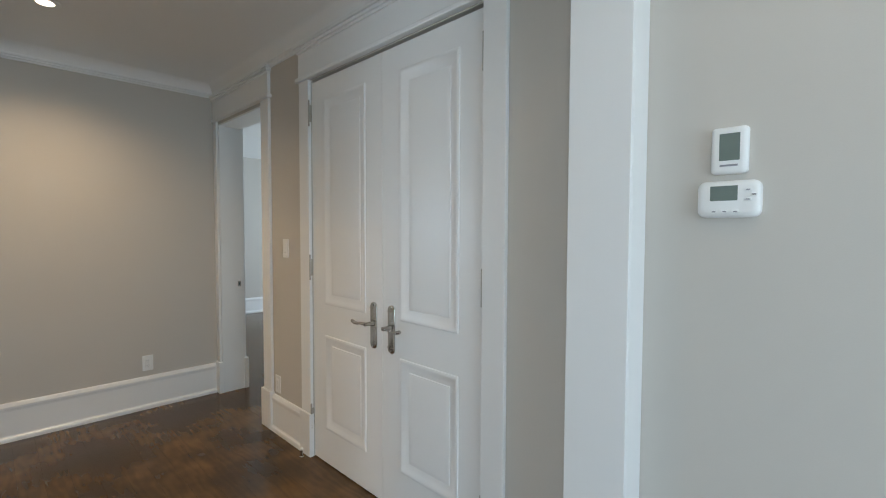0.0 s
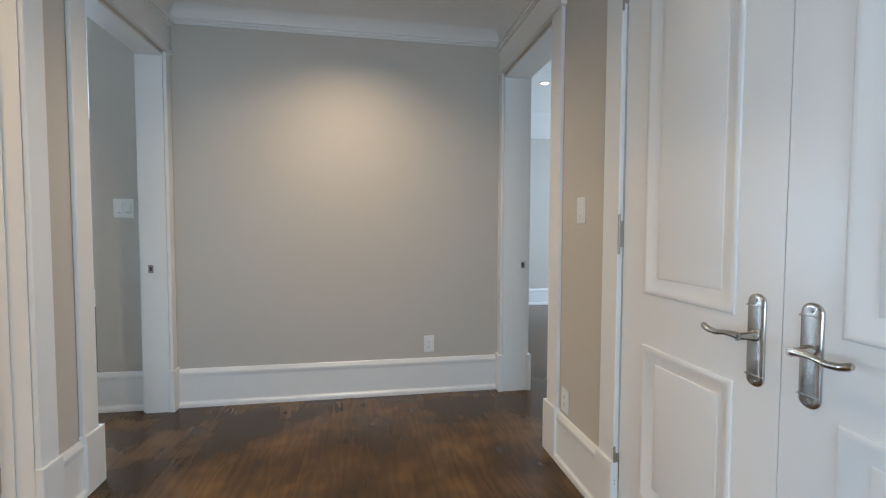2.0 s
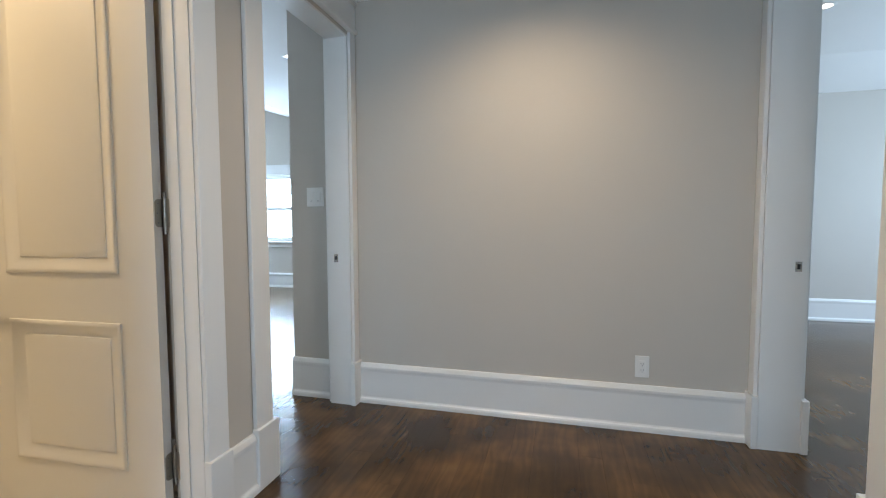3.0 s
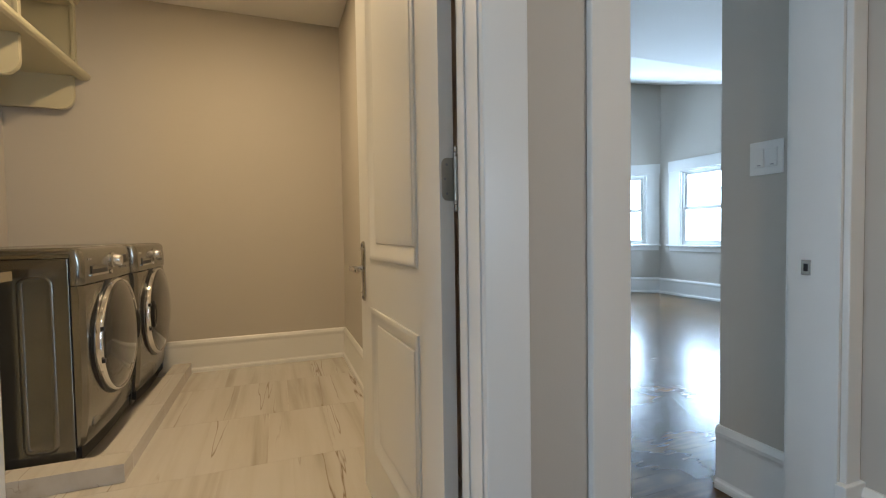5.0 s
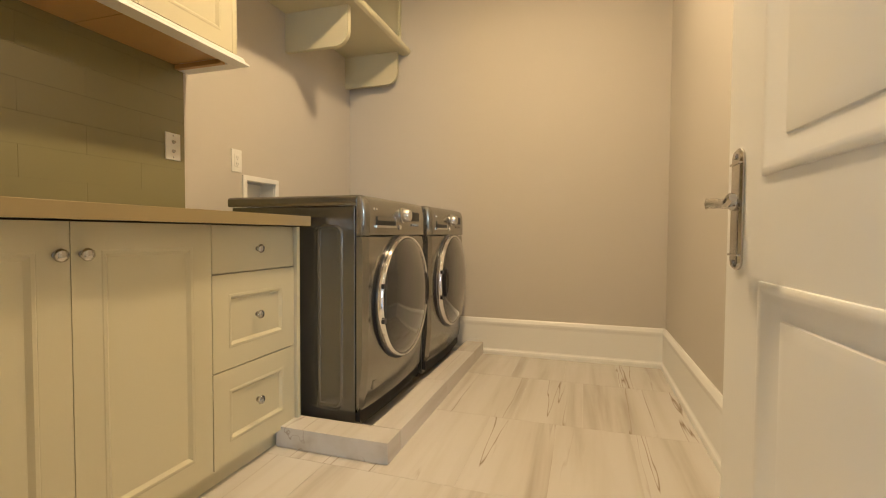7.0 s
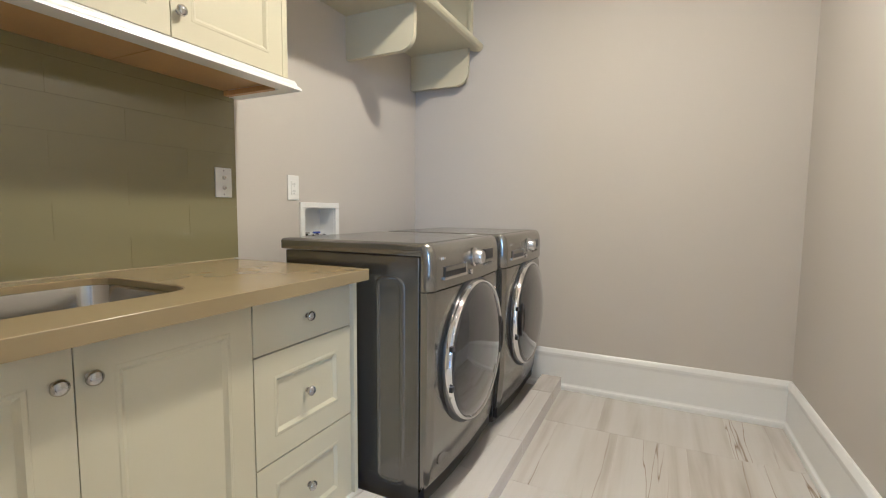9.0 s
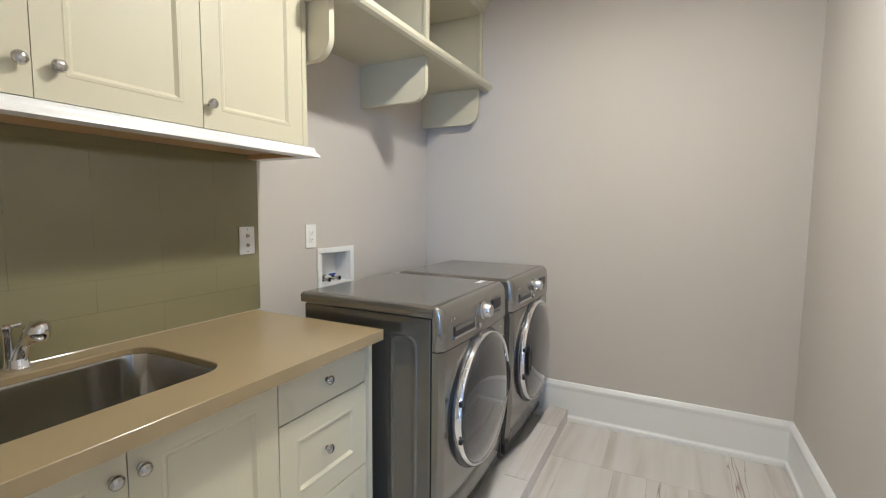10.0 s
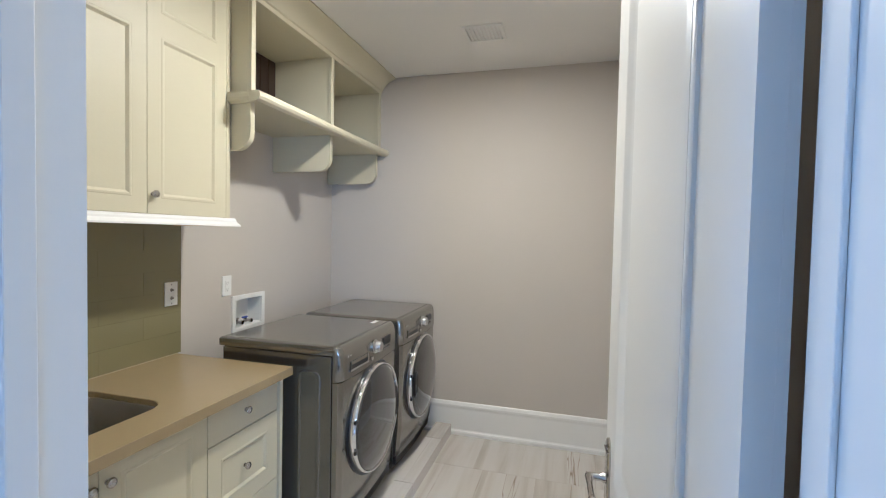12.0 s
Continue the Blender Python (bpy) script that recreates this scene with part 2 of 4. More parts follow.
def lathe(bm, centre, axis, profile, sides=24):
    """Rings of (radius, height along the axis), closed at both ends."""
    turn = Matrix.Translation(centre) @ Vector((0, 0, 1)).rotation_difference(Vector(axis)).to_matrix().to_4x4()
    rings = []
    for r, h in profile:
        rings.append([bm.verts.new(turn @ Vector((r * math.cos(2 * math.pi * k / sides), r * math.sin(2 * math.pi * k / sides), h))) for k in range(sides)])
    for a, b in zip(rings, rings[1:]):
        for k in range(sides):
            bm.faces.new((a[k], a[(k + 1) % sides], b[(k + 1) % sides], b[k]))
    bm.faces.new(rings[0][::-1])
    bm.faces.new(rings[-1])
    return bm


def rings(bm, loops, close_last=True, close_first=False):
    """Joins loops of points, each of the same count, into a skin."""
    made = [[bm.verts.new(p) for p in loop] for loop in loops]
    for a, b in zip(made, made[1:]):
        for k in range(len(a)):
            bm.faces.new((a[k], a[(k + 1) % len(a)], b[(k + 1) % len(a)], b[k]))
    if close_last:
        bm.faces.new(made[-1])
    if close_first:
        bm.faces.new(made[0][::-1])
    return bm


def panel(bm, x0, x1, z0, z1, y, out, profile):
    """A moulded panel in an x-z plane: profile of (inset, height), height along out (+1 or -1) in y."""
    loops = []
    for d, h in profile:
        loops.append([(x0 + d, y + out * h, z0 + d), (x1 - d, y + out * h, z0 + d), (x1 - d, y + out * h, z1 - d), (x0 + d, y + out * h, z1 - d)])
    return rings(bm, loops)


def run(bm, p, q, out, profile):
    """Extrudes a closed profile of (out, z) from p to q, both on the wall line; out is the wall's normal."""
    p, q, out = Vector((*p, 0)), Vector((*q, 0)), Vector((*out, 0))
    loops = [[end + out * o + Vector((0, 0, z)) for o, z in profile] for end in (p, q)]
    return rings(bm, loops, True, True)


def finish(bm, name, mat, smooth=0):
    bmesh.ops.recalc_face_normals(bm, faces=bm.faces)
    me = bpy.data.meshes.new(name)
    bm.to_mesh(me)
    bm.free()
    me.materials.append(mat)
    if smooth:
        for f in me.polygons:
            f.use_smooth = True
        me.set_sharp_from_angle(angle=radians(smooth))
    return me


def part(name, bm, mat, parent=None, label="", smooth=0):
    ob = new(name, finish(bm, name, mat, smooth))
    if parent is not None:
        ob.parent = parent
    if label:
        ob["label"] = label
    return ob


def block(name, dims, mat, parent=None, label="", bevel=0.0):
    return part(name, box(bmesh.new(), *dims, bevel=bevel), mat, parent, label)


def structure(name, boxes, mat, label=""):
    bm = bmesh.new()
    for b in boxes:
        box(bm, *b)
    return tagged(part(name, bm, mat), label, kind="structure")


def thing(name, label, category, group="", at=(0, 0, 0)):
    ob = new(name)
    ob.location = at
    return tagged(ob, label, category, group)


# ---- the large structure ----
XL, XR, YN = -0.675, 1.515, 3.62      # hall faces: west, east, north
HALL_Z, ROOM_Z = 2.60, 2.77
LX, LS, LN = -3.712, 0.261, 2.50      # laundry faces: west, south, north
HEAD = 2.235

structure("wall_east", [
    (XR, 1.72, -3.1, 0.728, 0, 2.9), (1.60, 1.72, 0.728, 2.05, 0, 2.9), (XR, 1.60, 0.728, 2.05, 2.25, 2.9),
    (XR, 1.695, 2.05, 2.70, 0, 2.9), (XR, 1.695, 2.70, 3.555, HEAD, 2.9), (XR, 1.695, 3.555, YN, 0, 2.9)], PAINT, "greige painted hall wall with closet and doorway")
structure("wall_north", [(-1.122, 1.735, YN, YN + 0.14, 0, 2.9)], PAINT, "greige painted wall closing the hall")
structure("wall_west", [
    (XL - 0.14, XL, 0.115, 1.482, 0, 2.9), (XL - 0.14, XL, 1.482, 2.375, 2.26, 2.9), (XL - 0.14, XL, 2.375, 2.735, 0, 2.9),
    (XL - 0.14, XL, 2.735, 3.55, HEAD, 2.9), (XL - 0.14, XL, 3.55, YN, 0, 2.9)], PAINT, "greige painted hall wall with two doorways")
structure("wall_stub", [
    (1.395 + 0.012, XR, 0.14, 0.285, 0, HALL_Z), (XL, -0.555 - 0.012, 0.14, 0.285, 0, HALL_Z),
    (-0.567, 1.407, 0.14, 0.285, HEAD + 0.012, 2.9)], PAINT, "greige painted wall round the cased hall opening")
structure("wall_laundry_south", [(-3.85, -2.820, 0.115, LS, 0, 2.9), (-2.590, XL - 0.14, 0.115, LS, 0, 2.9), (-2.820, -2.590, 0.115, LS, 0, 0.958),
          (-2.820, -2.590, 0.115, LS, 1.122, 2.9), (-2.820, -2.590, 0.115, 0.165, 0.958, 1.122)], PAINT, "greige painted laundry wall")
structure("wall_laundry_west", [(-3.85, LX, LS, LN, 0, 2.9)], PAINT, "greige painted laundry end wall")
structure("wall_laundry_north", [(-3.85, XL - 0.14, LN, LN + 0.14, 0, 2.9)], PAINT, "greige painted laundry wall")
structure("ceiling_hall", [(XL, XR, 0.285, YN, HALL_Z, HALL_Z + 0.1)], CEIL, "flat white painted hall ceiling")
structure("ceiling_laundry", [(LX, XL - 0.14, LS, LN, ROOM_Z, ROOM_Z + 0.1)], CEIL, "flat white painted laundry ceiling")
structure("ceiling_landing", [(-2.4, XR, -3.1, 0.14, ROOM_Z, ROOM_Z + 0.1)], CEIL, "flat white painted landing ceiling")
# Both landing walls are out of view; their openings are assumed, for the fill lamps.
structure("wall_landing_west", [(-2.4, -2.26, -3.1, -2.35, 0, 2.9), (-2.4, -2.26, -0.65, 0.115, 0, 2.9),
          (-2.4, -2.26, -2.35, -0.65, 0, 0.4), (-2.4, -2.26, -2.35, -0.65, 2.0, 2.9)], PAINT, "unseen greige painted landing wall with an assumed daylight opening")
structure("wall_landing_south", [(-2.4, -0.65, -3.24, -3.1, 0, 2.9), (1.05, 1.72, -3.24, -3.1, 0, 2.9),
          (-0.65, 1.05, -3.24, -3.1, 0, 0.65), (-0.65, 1.05, -3.24, -3.1, 2.25, 2.9)], PAINT, "unseen greige painted landing wall with an assumed daylight opening")
# west room
structure("wall_west_room_east", [(-1.122, -1.0, YN + 0.14, 8.0, 0, 3.6)], PAINT, "greige painted bedroom wall")
structure("wall_west_room_north", [(-5.5, -5.12, 7.87, 8.02, 0, 3.6), (-3.80, -1.122, 7.87, 8.02, 0, 3.6),
          (-5.12, -3.80, 7.87, 8.02, 0, 0.80), (-5.12, -3.80, 7.87, 8.02, 1.94, 3.6)], PAINT, "greige painted wall with a window opening")
structure("wall_west_room_west", [(-6.95, -6.8, 2.5, 6.4, 0, 3.9)], PAINT, "greige painted bedroom wall")
structure("wall_west_room_south", [(-6.95, -3.85, 2.5, 2.64, 0, 3.9)], PAINT, "greige painted bedroom wall")
bay = structure("wall_bay", [(-0.2, 0.24, 0, 0.15, 0, 3.7), (1.14, 2.0, 0, 0.15, 0, 3.7), (0.24, 1.14, 0, 0.15, 0, 0.80), (0.24, 1.14, 0, 0.15, 1.94, 3.7)],
                PAINT, "greige painted angled bay wall with a window opening")
bay.matrix_world = pose(-5.5, 7.9, 0, 0, 0, 180 + 51.6) @ pose(0, -0.15, 0)
bm = bmesh.new()
rings(bm, [[(-3.4, y, 2.75), (-1.0, y, 2.75), (-1.0, y, 2.9), (-3.4, y, 2.9)] for y in (2.5, 8.0)], True, True)
rings(bm, [[(-7.0, y, 3.83), (-3.4, y, 2.75), (-3.4, y, 2.9), (-7.0, y, 3.98)] for y in (2.5, 8.0)], True, True)
tagged(part("ceiling_west_room", bm, CEIL), "white painted ceiling rising towards the bay", kind="structure")
# east room
structure("wall_east_room_north", [(1.6, 5.4, 7.0, 7.14, 0, 2.9)], PAINT, "greige painted bedroom wall")
structure("wall_east_room_west", [(1.6, 1.74, YN + 0.14, 7.0, 0, 2.9)], PAINT, "greige painted bedroom wall")
structure("wall_east_room_south", [(1.72, 5.4, 2.2, 2.34, 0, 2.9)], PAINT, "greige painted bedroom wall")
# Out of view; the opening is assumed, to let the daylight lamp in.
structure("wall_east_room_east", [(5.25, 5.4, 2.34, 4.4, 0, 2.9), (5.25, 5.4, 6.0, 7.0, 0, 2.9), (5.25, 5.4, 4.4, 6.0, 0, 0.8), (5.25, 5.4, 4.4, 6.0, 2.2, 2.9)],
          PAINT, "unseen greige painted bedroom wall with an assumed daylight opening")
bm = box(bmesh.new(), 1.72, 5.4, 2.2, 7.0, 2.75, 2.9)
rings(bm, [[(x, 6.35, 2.752), (x, 7.0, 2.752), (x, 7.0, 2.53)] for x in (1.72, 5.3)], True, True)
tagged(part("ceiling_east_room", bm, CEIL), "white painted ceiling sloping down at the wall", kind="structure")
ROOMS = [(-7.0, -1.0, 2.5, 8.05), (-3.85, -1.0, 0.115, 2.5), (-1.0, 1.72, 0.115, 3.76), (-2.4, 1.72, -3.24, 0.115), (1.72, 5.4, 2.2, 7.14)]
structure("subfloor", [(*r, -0.22, -0.016) for r in ROOMS], TGROUT, "plain subfloor under the boards and tiles")
structure("ground", [(-400, 400, -400, 400, -3.6, -3.4)], GRASS, "green lawn far below the windows")

# ---- trim ----
BASE = [(0, 0), (0.030, 0), (0.030, 0.018), (0.027, 0.027), (0.020, 0.033), (0.017, 0.040), (0.017, 0.196), (0.0185, 0.206), (0.0205, 0.213), (0.0210, 0.226), (0.0135, 0.243), (0.008, 0.250), (0, 0.250)]


def baseboard(p, q, out):
    tagged(part("baseboard", run(bmesh.new(), p, q, out, BASE), TRIM), "tall white moulded baseboard", kind="structure")


baseboard((XL + 0.024, YN), (XR - 0.024, YN), (0, -1))
baseboard((XR, 2.165), (XR, 2.578), (-1, 0))
baseboard((XL, 2.468), (XL, 2.628), (1, 0))
baseboard((XL, 0.31), (XL, 1.384), (1, 0))
baseboard((XR, 0.31), (XR, 0.612), (-1, 0))
baseboard((XR, -3.1), (XR, 0.115), (-1, 0))
baseboard((-1.122, YN), (-0.832, YN), (0, -1))
baseboard((-1.122, 7.87), (-1.122, YN), (-1, 0))
baseboard((LX, LS), (LX, LN), (1, 0))
baseboard((LX, LN), (XL - 0.14, LN), (0, -1))
baseboard((-5.5, 7.87), (-1.122, 7.87), (0, -1))
baseboard((-5.5, 7.9), (-6.74, 6.33), (0.784, -0.62))
baseboard((1.74, 7.0), (5.25, 7.0), (0, -1))
baseboard((1.74, YN + 0.14), (1.74, 7.0), (1, 0))

BEAD = [(0, 2.452), (0.010, 2.452), (0.014, 2.461), (0.023, 2.465), (0.025, 2.473), (0.035, 2.478), (0.037, 2.488), (0.034, 2.490)]
COVE = [(0.034 + 0.27 * (1 - math.cos(radians(a))), 2.490 + 0.1096 * math.sin(radians(a))) for a in range(0, 91, 9)]


def round_hall(name, profile, mat, label, smooth):
    bm = bmesh.new()
    rings(bm, [[(XL + d, 0.285 + d, z), (XR - d, 0.285 + d, z), (XR - d, YN - d, z), (XL + d, YN - d, z)] for d, z in profile], False)
    tagged(part(name, bm, mat, smooth=smooth), label, kind="structure")


round_hall("crown_moulding", BEAD, TRIM, "narrow white stepped bead under the hall cove", 0)
round_hall("ceiling_cove", COVE, CEIL, "smooth white plaster cove between hall walls and ceiling", 45)


def casing(name, wall, out, y0, y1, left, right, head=True, plinths=(True, True), depth=0.024, z=HEAD, overhang=0.004):
    """Casing on a wall x = wall whose normal is out: two legs outside the opening y0..y1, and a header with a fillet and a cap."""
    def b(bm, d0, d1, a0, a1, z0, z1, bevel=0.003):
        box(bm, min(wall + out * d0, wall + out * d1), max(wall + out * d0, wall + out * d1), a0, a1, z0, z1, bevel)
    t = thing(name, "white painted door casing with plinth blocks and header", "door casing")
    for a0, a1, plinth, side in ((y0 - left, y0, plinths[0], -1), (y1, y1 + right, plinths[1], 1)):
        bm = bmesh.new()
        b(bm, 0, depth - 0.004, a0, a1, 0.0, z + 0.02, 0.004)
        part("leg", bm, TRIM, t)
        if plinth:
            bm = bmesh.new()
            b(bm, 0, depth + 0.008, a0 - (0.006 if side < 0 else overhang), a1 + (0.006 if side > 0 else overhang), 0.0, 0.265, 0.004)
            part("plinth_block", bm, TRIM, t)
    if head:
        a0, a1 = y0 - left, y1 + right
        bm = bmesh.new()
        b(bm, 0, depth + 0.012, a0 - 0.020, min(a1 + 0.020, YN - 0.002), z + 0.020, z + 0.045, 0.006)
        part("fillet", bm, TRIM, t)
        bm = bmesh.new()
        b(bm, 0, depth - 0.002, a0, min(a1, YN - 0.002), z + 0.045, z + 0.185, 0.002)
        part("frieze_board", bm, TRIM, t)
        bm = bmesh.new()
        for k, o in enumerate((0.006, 0.016, 0.026)):
            b(bm, 0, depth + o, a0 - o, min(a1 + o, YN - 0.002), z + 0.185 + k * 0.015, z + 0.200 + k * 0.015, 0.003)
        part("cap_moulding", bm, TRIM, t)
    return t


casing("laundry_casing", XL, 1, 1.497, 2.36, 0.105, 0.105)
casing("west_doorway_casing", XL, 1, 2.735, 3.55, 0.110, 0.068, overhang=0.026)
casing("west_doorway_casing", XL - 0.14, -1, 2.735, 3.55, 0.105, 0.068, plinths=(True, False))
casing("east_doorway_casing", XR, -1, 2.702, 3.553, 0.12, 0.065, overhang=0.022)
casing("east_doorway_casing", 1.695, 1, 2.702, 3.553, 0.125, 0.065, overhang=0.026)
casing("closet_casing", XR, -1, 0.728, 2.05, 0.112, 0.112)


def jamb(name, x0, x1, y0, y1, z, t=0.012, hang=0.0):
    ob = thing(name, "white painted flat door jamb lining", "door jamb")
    block("side_lining", (x0, x1, y0, y0 + t, 0, z), TRIM, ob)
    block("side_lining", (x0 + hang, x1, y1 - t, y1, 0, z), TRIM, ob)
    block("head_lining", (x0, x1, y0 + t, y1 - t, z - t, z), TRIM, ob)
    return ob


jamb("west_doorway_jamb", XL - 0.141, XL + 0.001, 2.735, 3.55, HEAD)
jamb("east_doorway_jamb", XR - 0.001, 1.696, 2.702, 3.553, HEAD)
lj = jamb("laundry_door_jamb", XL - 0.1405, XL + 0.0005, 1.482, 2.375, 2.258, 0.018, 0.030)
block("side_lining", (XL - 0.167, XL - 0.1405, 1.482, 1.500, 0, 2.258), TRIM, lj)
block("laundry_casing_leg", (XL - 0.164, XL - 0.1402, 1.380, 1.4818, 0, 2.258), TRIM, lj, bevel=0.003)
for dims in ((XL - 0.098, XL - 0.06, 1.500, 1.510, 0, 2.24), (XL - 0.098, XL - 0.06, 2.352, 2.357, 0, 2.24), (XL - 0.098, XL - 0.06, 1.510, 2.345, 2.228, 2.24)):
    block("door_stop", dims, TRIM, lj, bevel=0.002)
# cased opening between landing and hall
co = thing("cased_opening", "wide white painted cased opening into the hall", "door casing")
for x0, x1 in ((1.395, 1.407), (-0.567, -0.555)):
    block("side_lining", (x0, x1, 0.118, 0.307, 0, HEAD), TRIM, co, bevel=0.002)
block("head_lining", (-0.555, 1.395, 0.118, 0.307, HEAD, HEAD + 0.012), TRIM, co)
for y0, y1 in ((0.118, 0.14), (0.285, 0.307)):
    for x0, x1 in ((1.407, XR - 0.001), (XL + 0.001, -0.567)):
        block("leg", (x0, x1, y0, y1, 0, HEAD + 0.012), TRIM, co, bevel=0.004)
    block("frieze_board", (XL + 0.001, XR - 0.001, y0, y1, HEAD + 0.012, 2.45), TRIM, co, bevel=0.003)

# ---- doors ----
MOULD = [(0, 0.010), (0.001, 0.0148), (0.005, 0.0172), (0.012, 0.0172), (0.018, 0.0148), (0.030, 0.0082), (0.046, 0.0034), (0.058, 0.0016), (0.060, 0.0052), (0.066, 0.0068), (0.082, 0.0080)]


def lever(parent, x, y, out, z, toward, z0, z1):
    """A long back plate with a curved lever; toward is the lever's way along x."""
    bm = bmesh.new()
    loops = []
    for inset, h in ((0, 0), (0, 0.004), (0.004, 0.008), (0.008, 0.0085)):
        loop = []
        for cz, sgn in ((z1 - 0.022, 1), (z0 + 0.022, -1)):
            for k in range(9):
                a = math.pi * k / 8 if sgn > 0 else math.pi + math.pi * k / 8
                loop.append((x + (0.0255 - inset) * math.cos(a), y + out * h, cz + (0.022 - inset) * math.sin(a)))
        loops.append(loop)
    rings(bm, loops, True, True)
    plate = part("handle_plate", bm, NICKEL, parent, "satin nickel back plate", 40)
    bm = bmesh.new()
    for cz in (z1 - 0.030, z0 + 0.030):
        box(bm, x - 0.0245, x + 0.0245, min(y, y + out * 0.0115), max(y, y + out * 0.0115), cz - 0.002, cz + 0.002, 0.001)
    for cz in (z1 - 0.016, z0 + 0.014):
        tube(bm, (x, y + out * 0.009, cz), (0, out, 0), 0.006, 0.006, 12)
    part("plate_bead", bm, NICKEL, plate)
    bm = bmesh.new()
    lathe(bm, (x, y + out * 0.008, z), (0, out, 0), [(0.014, 0), (0.014, 0.006), (0.010, 0.012), (0.009, 0.045), (0.011, 0.050)], 16)
    pts = [(0.0, 0.0, 0.0095), (0.02, 0.001, 0.009), (0.045, 0.0, 0.0075), (0.075, -0.006, 0.0075), (0.10, -0.004, 0.009), (0.118, 0.002, 0.0095), (0.124, 0.003, 0.006)]
    loops = [[(x + toward * px, y + out * 0.052 + r * math.cos(2 * math.pi * k / 12), z + dz + r * math.sin(2 * math.pi * k / 12)) for k in range(12)] for px, dz, r in pts]
    rings(bm, loops, True, True)
    part("lever", bm, NICKEL, plate, "curved satin nickel lever", 50)


def hinge(parent, x, y, z, plates, pin_r=0.0065):
    """A butt hinge: five knuckles on a pin with finials; plates are boxes (x0, x1, y0, y1) with rounded outer corners."""
    bm = bmesh.new()
    for k in range(5):
        tube(bm, (x, y, z + (k - 2) * 0.0204), (0, 0, 1), pin_r, 0.0196, 14)
    tube(bm, (x, y, z), (0, 0, 1), pin_r * 0.8, 0.102, 10)
    for s in (1, -1):
        lathe(bm, (x, y, z + s * 0.051), (0, 0, s), [(pin_r * 0.7, 0), (pin_r + 0.0005, 0.003), (pin_r + 0.0005, 0.008), (0.004, 0.010), (0.0055, 0.017), (0.0055, 0.022), (0.001, 0.027)], 12)
    hg = part("hinge", bm, DULL, parent, "dull nickel butt hinge", 40)
    for x0, x1, y0, y1 in plates:
        along_y = y1 - y0 > x1 - x0
        a0, a1 = (y0, y1) if along_y else (x1, x0)
        way = 1 if a1 > a0 else -1
        r = min(0.015, abs(a1 - a0) * 0.5)
        loop = [(a0, -0.05)]
        loop += [(a1 - way * r + way * r * math.sin(radians(g)), -0.05 + r - r * math.cos(radians(g))) for g in range(0, 91, 15)]
        loop += [(a1 - way * r + way * r * math.cos(radians(g)), 0.05 - r + r * math.sin(radians(g))) for g in range(0, 91, 15)]
        loop += [(a0, 0.05)]
        bm = bmesh.new()
        if along_y:
            rings(bm, [[(c, p, z + q) for p, q in loop] for c in (x0, x1)], True, True)
        else:
            rings(bm, [[(p, c, z + q) for p, q in loop] for c in (y0, y1)], True, True)
        leaf = part("hinge_leaf", bm, DULL, hg)
        if along_y and y1 - y0 > 0.025:
            bm = bmesh.new()
            for dy, dz in ((0.6, 0.034), (0.75, 0.0), (0.6, -0.034)):
                tube(bm, (x0, y0 + (y1 - y0) * dy, z + dz), (1, 0, 0), 0.003, 0.0012, 10)
            part("screw", bm, INK, leaf)


def panel_door(name, label, w, h, t, handle_faces, toward, stile=0.125, handle_x=None, bottom=0.008, hang=None):
    """Hinged at x = 0, faces at y = 0 and y = t; two panels on each face."""
    d = thing(name, label, "door")
    hang = hang or stile
    leaf = block("leaf", (0.0003, w - 0.0003, 0.010, t - 0.010, bottom, h), TRIM, d)
    for y0, y1 in ((0, 0.0102), (t - 0.0102, t)):
        block("stile", (0, hang, y0, y1, bottom, h), TRIM, leaf)
        block("stile", (w - stile, w, y0, y1, bottom, h), TRIM, leaf)
        for z0, z1 in ((bottom, 0.212), (0.765, 0.945), (2.12, h)):
            block("rail", (hang, w - stile, y0, y1, z0, z1), TRIM, leaf)
    for y, out in ((0.010, -1), (t - 0.010, 1)):
        for z0, z1 in ((0.212, 0.765), (0.945, 2.12)):
            part("raised_panel", panel(bmesh.new(), hang, w - stile, z0, z1, y, out, MOULD), TRIM, d, "", 35)
    hx = handle_x if handle_x is not None else w - 0.062
    for face in handle_faces:
        y, out = (0, -1) if face == 0 else (t, 1)
        lever(d, hx, y, out, 0.905, toward, 0.775, 1.012)
    return d


TD = 0.036
north_leaf = panel_door("closet_door", "white panelled closet door with a lever, shut", 0.667, HEAD, TD, (0,), -1, 0.135, 0.600)
for z in (0.25, 1.152, 2.06):
    hinge(north_leaf, -0.003, -0.019, z, [(-0.0035, -0.0005, -0.018, 0.004)], 0.005)
north_leaf.matrix_world = pose(1.519, 2.048, 0, 0, 0, -90)
south_leaf = panel_door("closet_door", "white panelled closet door with a lever, shut", 0.648, HEAD, TD, (1,), -1, 0.135, 0.576)
for z in (0.25, 1.152, 2.06):
    hinge(south_leaf, -0.003, TD + 0.019, z, [(-0.0035, -0.0005, TD - 0.004, TD + 0.018)], 0.005)
south_leaf.matrix_world = pose(1.519 + TD, 0.730, 0, 0, 0, 90)
tagged(north_leaf, group="closet doors")
tagged(south_leaf, group="closet doors")

